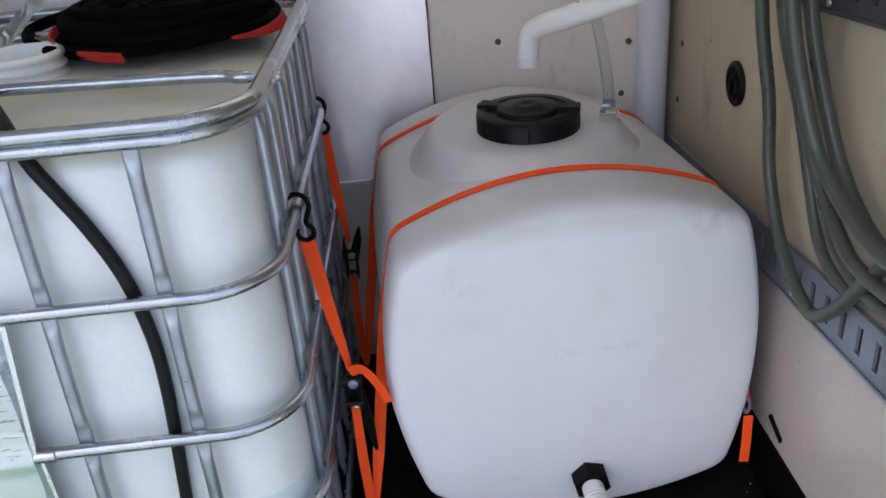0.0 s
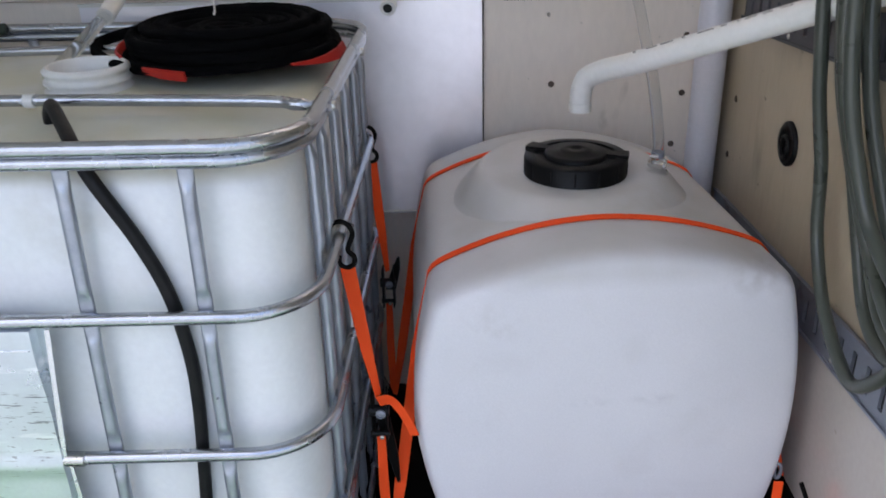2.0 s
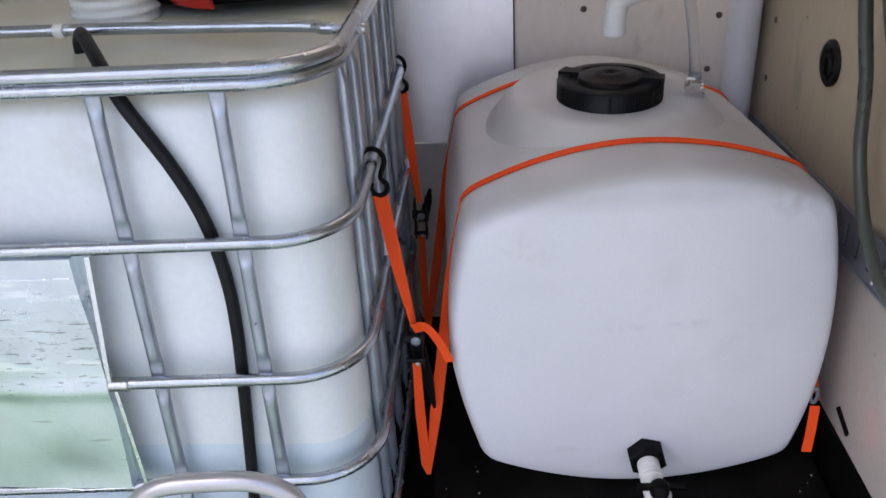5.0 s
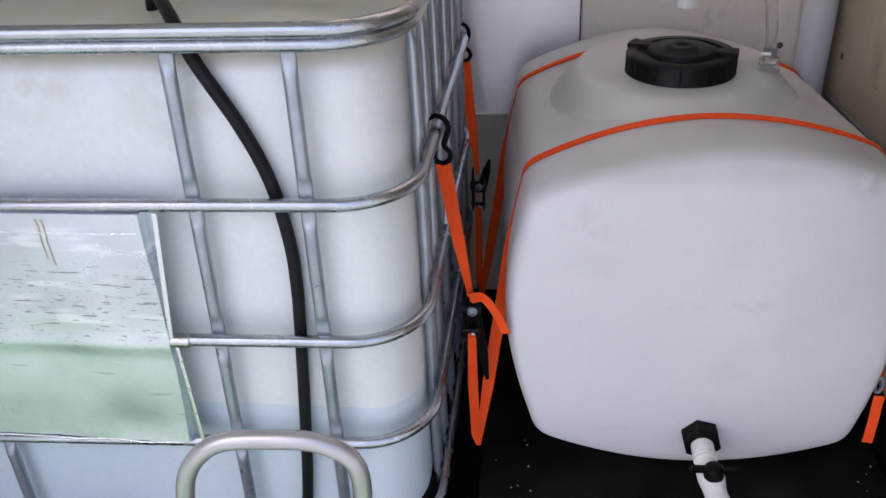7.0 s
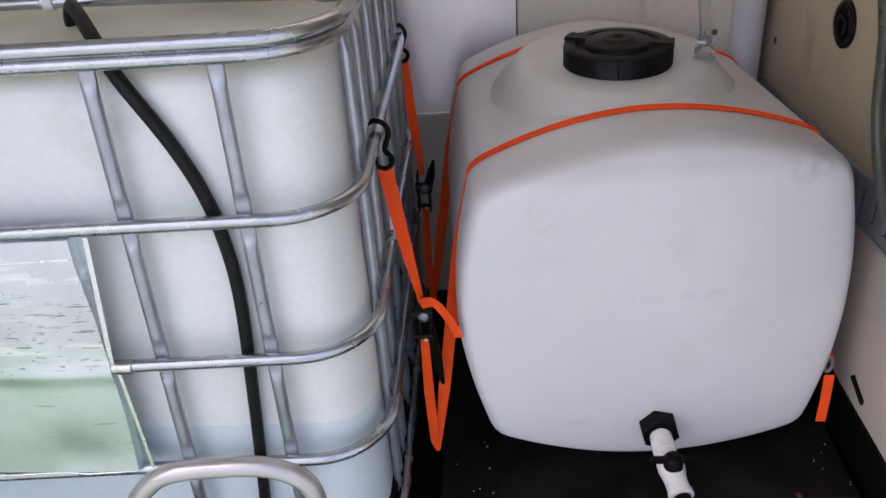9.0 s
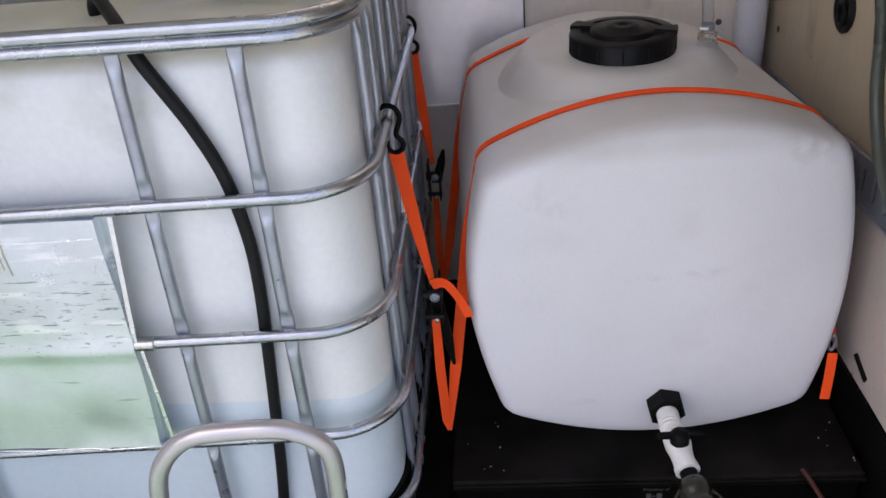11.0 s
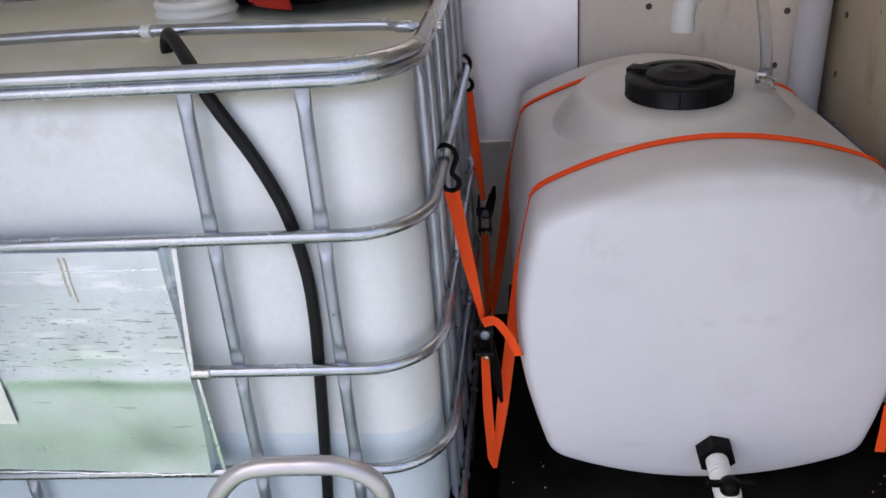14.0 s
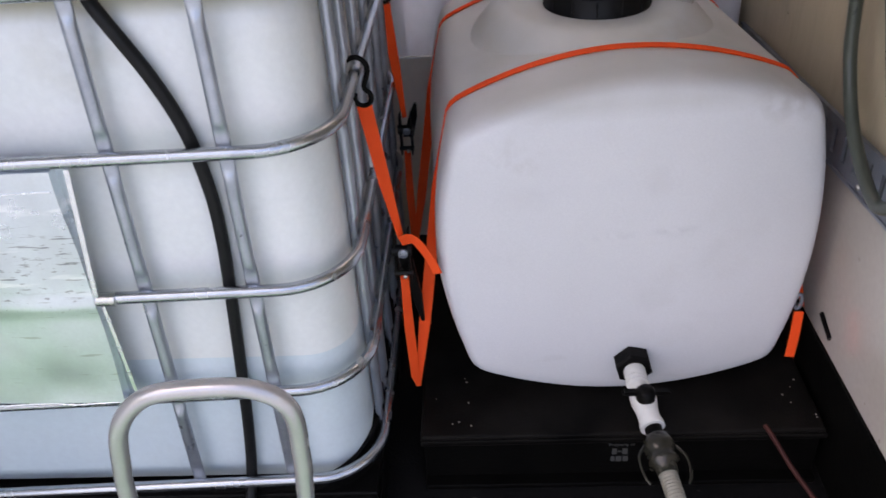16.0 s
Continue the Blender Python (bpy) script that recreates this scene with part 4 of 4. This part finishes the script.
def strap(y_tank, hook_y, x_hook, v_low, rat, label, tail_side, last, end):
    """An orange ratchet strap from a cage rail over the tank to the floor at the far side."""
    st = thing("ratchet_strap", (0.06, hook_y, 0.3), label, "strap", "ratchet straps")
    zr = RAILS[0]
    W = 0.0265
    # double hook round the rail
    a = [Vector((x_hook - 0.0, hook_y, zr)) + Vector((0.0225 * math.cos(b), 0, 0.0245 * math.sin(b))) for b in (radians(d) for d in range(215, -35, -22))]
    tip = Vector((x_hook + 0.009, hook_y - 0.003, zr - 0.037))
    eye = [tip + Vector((0.016 * math.sin(radians(d)), 0, -0.0165 + 0.0165 * math.cos(radians(d)))) for d in range(0, 330, 30)]
    part("hook", tubes(smooth_line(a + [tip + Vector((0.004, 0, 0.006))] + eye[1:], 3), 0.0052, 8), BLACK, st, "black coated wire hook")
    start = tip + Vector((0.001, -0.002, -0.031))
    face = Vector((1, 0.12, 0))
    part("short_webbing", ribbon(bmesh.new(), [start, start.lerp(Vector(rat), 0.5) + Vector((0.002, 0, 0)), Vector(rat) + Vector((0, 0, 0.05))], [face, Vector((0.85, 0.5, 0)), Vector((0.35, 0.93, 0))], [W * 1.1, W * 0.95, W * 0.75]), ORANGE, st)
    if tail_side:
        q = start.lerp(Vector(rat), 0.36)
        part("label_tag", ribbon(bmesh.new(), [q + Vector((-0.013, 0.004, 0.022)), q + Vector((-0.015, 0.004, -0.012))], (1, 0.3, 0), 0.007, 0.001), PVC, st, "small white sewn tag")
    # ratchet: two side plates, spool, lever
    R = Vector(rat)
    rt = part("ratchet", boxes(((R.x - 0.016, R.y - 0.012, R.z - 0.055), (R.x - 0.012, R.y + 0.03, R.z + 0.055)), ((R.x + 0.012, R.y - 0.012, R.z - 0.055), (R.x + 0.016, R.y + 0.03, R.z + 0.055))), BLACK, st, "black steel ratchet", smooth=False, bevel=0.0015)
    part("spool", tubes([(R.x - 0.02, R.y - 0.004, R.z + 0.018), (R.x + 0.02, R.y - 0.004, R.z + 0.018)], 0.012, 14), LID, rt, "dark steel spool")
    part("axle", tubes([(R.x - 0.019, R.y - 0.008, R.z - 0.035), (R.x + 0.019, R.y - 0.008, R.z - 0.035)], 0.006, 10), LID, rt)
    part("spool_end", lathes((R.x + 0.004, R.y - 0.016, R.z + 0.018), (0, -1, 0), [(0.010, 0), (0.010, 0.004), (0.006, 0.006), (0.005, 0.004)], 16), TRACK, rt)
    way = Vector((0.024, 0.012, -0.175)) if tail_side else Vector((0.025, 0.0, 0.095))
    root = R + Vector((0.004, 0.012, -0.01))
    side = [root + Vector((-0.013, 0, 0)), root + Vector((0.015, 0, 0)), root + way * 0.6 + Vector((0.013, 0, 0)), root + way + Vector((0.004, 0, 0)), root + way + Vector((-0.003, 0, 0)), root + way * 0.6 + Vector((-0.009, 0, 0))]
    part("lever", loft(bmesh.new(), [[p + Vector((0, d, 0)) for p in side] for d in (-0.006, 0.006)]), BLACK, rt, smooth=False, bevel=0.003)
    part("axle_end", lathes((R.x + 0.004, R.y - 0.014, R.z - 0.04), (0, -1, 0), [(0.0045, 0), (0.0045, 0.003), (0.002, 0.004)], 12), STEEL, rt)
    low = Vector(v_low)
    # from the ratchet down to the turn and up over the tank
    part("lower_webbing", ribbon(bmesh.new(), [R + Vector((0, 0, -0.045)), (R + low) / 2 + Vector((-0.004, 0, 0)), low + Vector((-0.004, 0, 0.03)), low], [Vector((0.8, 0.6, 0)), Vector((0.9, 0.4, 0)), face, face], [W * 0.7, W * 0.8, W * 0.75, W * 0.3]), ORANGE, st)
    sec = section(y_tank, 1.0, 0.003)
    left = min(range(144), key=lambda k: (sec[k] - Vector((TX - 0.355 - 0.056 * (y_tank - TY0), y_tank, TZ + 0.262))).length)
    rise = sec[left]
    pts = [low, low.lerp(rise, 0.25), low.lerp(rise, 0.5), low.lerp(rise, 0.75) + Vector((-0.002, 0, 0))]
    wide = [face, face, Vector((0.97, 0.2, 0)), Vector((0.85, 0.5, 0))]
    over = [sec[k % 144] for k in range(left, last, -1)]
    pts += over
    wide += [Vector((0, 1, 0))] * len(over)
    end = Vector(end)
    pts += [over[-1].lerp(end, 0.5) + Vector((0.01, 0, 0)), end]
    wide += [Vector((0.2, 1, 0)), Vector((0.5, 0.8, 0))]
    part("long_webbing", ribbon(bmesh.new(), pts, wide, [W * 0.4] + [W * 0.95] * 3 + [W * 0.88]), ORANGE, st)
    if tail_side:
        q = R + Vector((0.0, -0.012, 0.045))
        pts = smooth_line([q, q + Vector((0.025, -0.012, 0.012)), q + Vector((0.045, -0.02, -0.006)), q + Vector((0.062, -0.026, -0.035)), q + Vector((0.072, -0.03, -0.06))], 5)
        part("loose_tail", ribbon(bmesh.new(), pts, (0.55, -0.3, 0.75), W * 0.8), ORANGE, st)
    return st


strap(0.400, 0.312, 0.0, (0.066, 0.255, 0.165), (0.060, 0.25, 0.525), "orange ratchet strap with black ratchet and loose tail", True, 14, (0.897, 0.285, 0.34))
strap(0.895, 0.93, -0.0147, (0.031, 0.85, 0.16), (0.029, 0.845, 0.505), "orange ratchet strap with black ratchet, partly in shade", False, 4, (0.875, 0.84, 0.24))
end = thing("strap_end", (0.88, 0.25, 0.15), "loose orange strap end hanging beside the tank", "strap")
part("webbing", ribbon(bmesh.new(), [(0.888, 0.272, 0.335), (0.883, 0.258, 0.28), (0.877, 0.246, 0.232)], (1, 0.1, 0), 0.021), ORANGE, end)
part("buckle", tubes([Vector((0.886, 0.282, 0.355)) + Vector((0.007 * math.cos(a), 0, 0.019 * math.sin(a))) for a in (2 * math.pi * k / 16 for k in range(16))], 0.0042, 6, True), TRACK, end, "dull steel buckle")

# ---- white drain pipe over the tank ----
drain = thing("pvc_drain_pipe", (0.52, 0.74, 1.0), "white plastic waste pipe with a downturned elbow above the tank", "pipe")
pts = smooth_line([(0.502, 0.745, 1.014), (0.503, 0.745, 1.05), (0.512, 0.738, 1.083), (0.542, 0.71, 1.107), (0.60, 0.655, 1.135), (0.72, 0.525, 1.205), (0.84, 0.395, 1.275), (0.935, 0.29, 1.33)], 8)
part("pipe", tubes(pts, 0.0245, 20), PVC, drain)
part("collar", tubes([(0.502, 0.745, 1.008), (0.502, 0.745, 1.028)], 0.026, 20), PVC, drain)
for k in range(16):
    t = 0.02 + k * 0.055 + 0.012 * (k % 3)
    c = Vector((0.60, 0.655, 1.135)).lerp(Vector((0.935, 0.29, 1.33)), t)
    d = Vector((0.335, -0.365, 0.195)).normalized()
    n = Vector((-0.3, -0.3, 0.9)).normalized()
    n = (n - d * n.dot(d)).normalized()
    part("print_bar", ribbon(bmesh.new(), [c + n * 0.0246, c + n * 0.0246 + d * (0.008 + 0.006 * (k * 7 % 4))], d.cross(n), 0.0022, 0.0012), MARK, drain)

# ---- right-hand wall ----


def e_track(name, z0, z1, y0, y1, mat):
    tr = thing(name, (WX, (y0 + y1) / 2, z0), "grey steel lashing track with upright slots on the wall", "lashing track", kind="structure")
    x0, x1 = WX - 0.011, WX - 0.004
    h = z1 - z0
    pairs = [((x0, y0, z0), (x1, y1, z0 + h * 0.24)), ((x0, y0, z1 - h * 0.24), (x1, y1, z1))]
    y = y0
    pitch, slot = 0.056, 0.017
    while y + pitch < y1:
        pairs.append(((x0, y + slot, z0 + h * 0.24), (x1, y + pitch, z1 - h * 0.24)))
        y += pitch
    def lean(bm):
        for v in bm.verts:
            v.co.z += -0.06 * v.co.y
        return bm
    part("rail", lean(boxes(*pairs)), mat, tr, smooth=False)
    # Dark sheet behind the slots draws the shade in their depth.
    part("slot_shade", lean(boxes(((WX - 0.003, y0, z0 + 0.004), (WX - 0.001, y1, z1 - 0.004)))), DARK, tr, smooth=False)
    part("lip", lean(boxes(((WX - 0.016, y0, z1 - 0.004), (WX - 0.0105, y1, z1 + 0.003)))), mat, tr, smooth=False, bevel=0.001)
    part("lip", lean(boxes(((WX - 0.016, y0, z0 - 0.003), (WX - 0.0105, y1, z0 + 0.004)))), mat, tr, smooth=False, bevel=0.001)
    for k in range(int((y1 - y0) / 0.45)):
        yb = y0 + 0.2 + 0.45 * k
        part("rivet", lathes((WX - 0.011, yb, z0 + 0.013 - 0.06 * yb), (-1, 0, 0), [(0.006, 0), (0.005, 0.003), (0.002, 0.004)], 10), STEEL, tr)
    return tr


e_track("lashing_track", 0.650, 0.752, -0.4, 1.07, TRACK)
e_track("upper_lashing_track", 1.205, 1.305, -0.4, 1.03, DARK_TRACK)
pull = thing("recessed_anchor", (WX, 0.635, 0.957), "black oval recessed anchor fitting in the wall", "anchor")
bm = bmesh.new()
lps = []
for s, x in ((1.0, WX + 0.002), (1.0, WX - 0.006), (0.93, WX - 0.009), (0.72, WX - 0.008), (0.66, WX - 0.002), (0.05, WX - 0.001)):
    lps.append([Vector((x, 0.635 + 0.05 * s * math.copysign(abs(math.cos(a)) ** 1.15, math.cos(a)), 0.957 + 0.05 * s * math.sin(a))) for a in (2 * math.pi * k / 36 for k in range(36))])
part("dish", loft(bm, lps), LID, pull)
part("ring", tubes([Vector((WX - 0.009, 0.635 + 0.02 * math.cos(a), 0.95 + 0.024 * math.sin(a))) for a in (2 * math.pi * k / 20 for k in range(20))], 0.004, 8, True), LID, pull, "dark steel ring")
slot = thing("wall_slot", (WX, 0.235, 0.29), "black oval slot fitting low on the wall", "fitting")
part("plate", tubes([(WX - 0.001, 0.285, 0.318), (WX - 0.001, 0.225, 0.296)], 0.0065, 10), BLACK, slot)
# hanging hose
hang = thing("hanging_hose", (0.88, 0.13, 0.7), "grey-green hose hung in long loose loops on the wall", "hose")
RIGHT = ((-0.30, 1.0), (-0.27, 1.28), (-0.1, 1.5))
for xs, left in ((0.895, ((0.41, 1.42), (0.41, 1.19), (0.39, 1.02), (0.358, 0.889), (0.278, 0.79), (0.205, 0.734), (0.13, 0.703), (0.085, 0.715), (0.03, 0.765), (-0.014, 0.829), (-0.086, 0.962), (-0.15, 1.12))),
                 (0.905, ((0.36, 1.42), (0.335, 1.2), (0.255, 1.02), (0.18, 0.92), (0.10, 0.85), (0.03, 0.825), (-0.03, 0.82), (-0.125, 0.83), (-0.24, 0.88))),
                 (0.915, ((0.38, 1.42), (0.367, 1.2), (0.30, 1.02), (0.235, 0.905), (0.165, 0.825), (0.10, 0.79), (0.03, 0.79), (-0.07, 0.82), (-0.22, 0.89))),
                 (0.885, ((0.31, 1.42), (0.285, 1.21), (0.215, 1.03), (0.15, 0.945), (0.07, 0.895), (0.0, 0.868), (-0.11, 0.872), (-0.22, 0.90))),
                 (0.912, ((0.285, 1.42), (0.255, 1.22), (0.19, 1.04), (0.12, 0.955), (0.03, 0.912), (-0.05, 0.902), (-0.14, 0.912), (-0.23, 0.94))),
                 (0.87, ((0.245, 1.42), (0.225, 1.22), (0.17, 1.05), (0.095, 0.98), (0.0, 0.94), (-0.09, 0.93), (-0.17, 0.95), (-0.25, 0.99)))):
    last = left[-1][1] > 1.1
    loop = [(0.15, 1.60)] + list(left) + ([(-0.12, 1.35), (-0.02, 1.52)] if last else [(y + 0.02 * (xs - 0.89) * 50, z) for y, z in RIGHT])
    pts = smooth_line([(xs - 0.05 * max(0, min(1, (z - 0.95) / 0.3)), y - 0.02 - 0.06 * max(0, min(1, (z - 0.8) / 0.3)), z) for y, z in loop], 7, True)
    part("loop", tubes(pts, 0.0122, 12, True), HOSE, hang)
hook = thing("hose_hook", (WX, 0.15, 1.58), "black steel hook on the wall holding the hose", "hook")
part("arm", tubes([(WX, 0.15, 1.595), (0.82, 0.15, 1.595), (0.80, 0.15, 1.62)], 0.01, 10), TRACK, hook)

# ---- bent tube handle in front ----
grip = thing("tubular_handle", (-0.155, -0.33, -0.0), "bent bright tubular handle standing before the container", "handle")
LYY = -0.33
pts = [(-0.292, LYY + 0.03, 0.0), (-0.288, LYY + 0.02, 0.35)] + smooth_line([(-0.285, LYY + 0.012, 0.55), (-0.268, LYY + 0.002, 0.66), (-0.222, LYY, 0.718), (-0.145, LYY, 0.732), (-0.07, LYY, 0.728), (-0.026, LYY + 0.002, 0.685), (-0.016, LYY + 0.012, 0.57)], 8) + [(-0.014, LYY + 0.02, 0.35), (-0.012, LYY + 0.03, 0.0)]
pts = [Vector((p[0] - 0.014 - 0.11 * max(0.0, 0.70 - p[2]), p[1], max(0.0, p[2] - 0.013))) for p in pts]
part("tube", tubes(pts, 0.0135, 16), ALU, grip)

# ---- small loose things ----
cord = thing("red_cord", (0.87, 0.12, 0.0), "thin red cord trailing off the pallet to the floor", "cord")
part("cord", tubes(smooth_line([(0.802, 0.122, 0.153), (0.812, 0.100, 0.144), (0.846, 0.045, 0.10), (0.882, -0.015, 0.065), (0.905, -0.08, 0.03), (0.915, -0.14, 0.006), (0.92, -0.25, 0.006)], 5), 0.0054, 8), DULL_RED, cord)
random.seed(9)
grit = bmesh.new()
for k in range(14):
    if k % 2:
        x, y, z = random.uniform(0.09, 0.2), random.uniform(0.14, 0.5), 0.149
    else:
        x, y, z = random.uniform(0.86, 0.925), random.uniform(0.13, 0.42), 0.149
    r = random.uniform(0.0009, 0.0021)
    bmesh.ops.create_icosphere(grit, subdivisions=1, radius=r, matrix=Matrix.LocRotScale((x, y, z + r * 0.4), Euler((0, 0, k)), (1.5, 1, 0.6)))
tagged(part("grit", grit, GRIT, None), "pale crumbs of grit scattered on the pallet", "grit", kind="stuff")
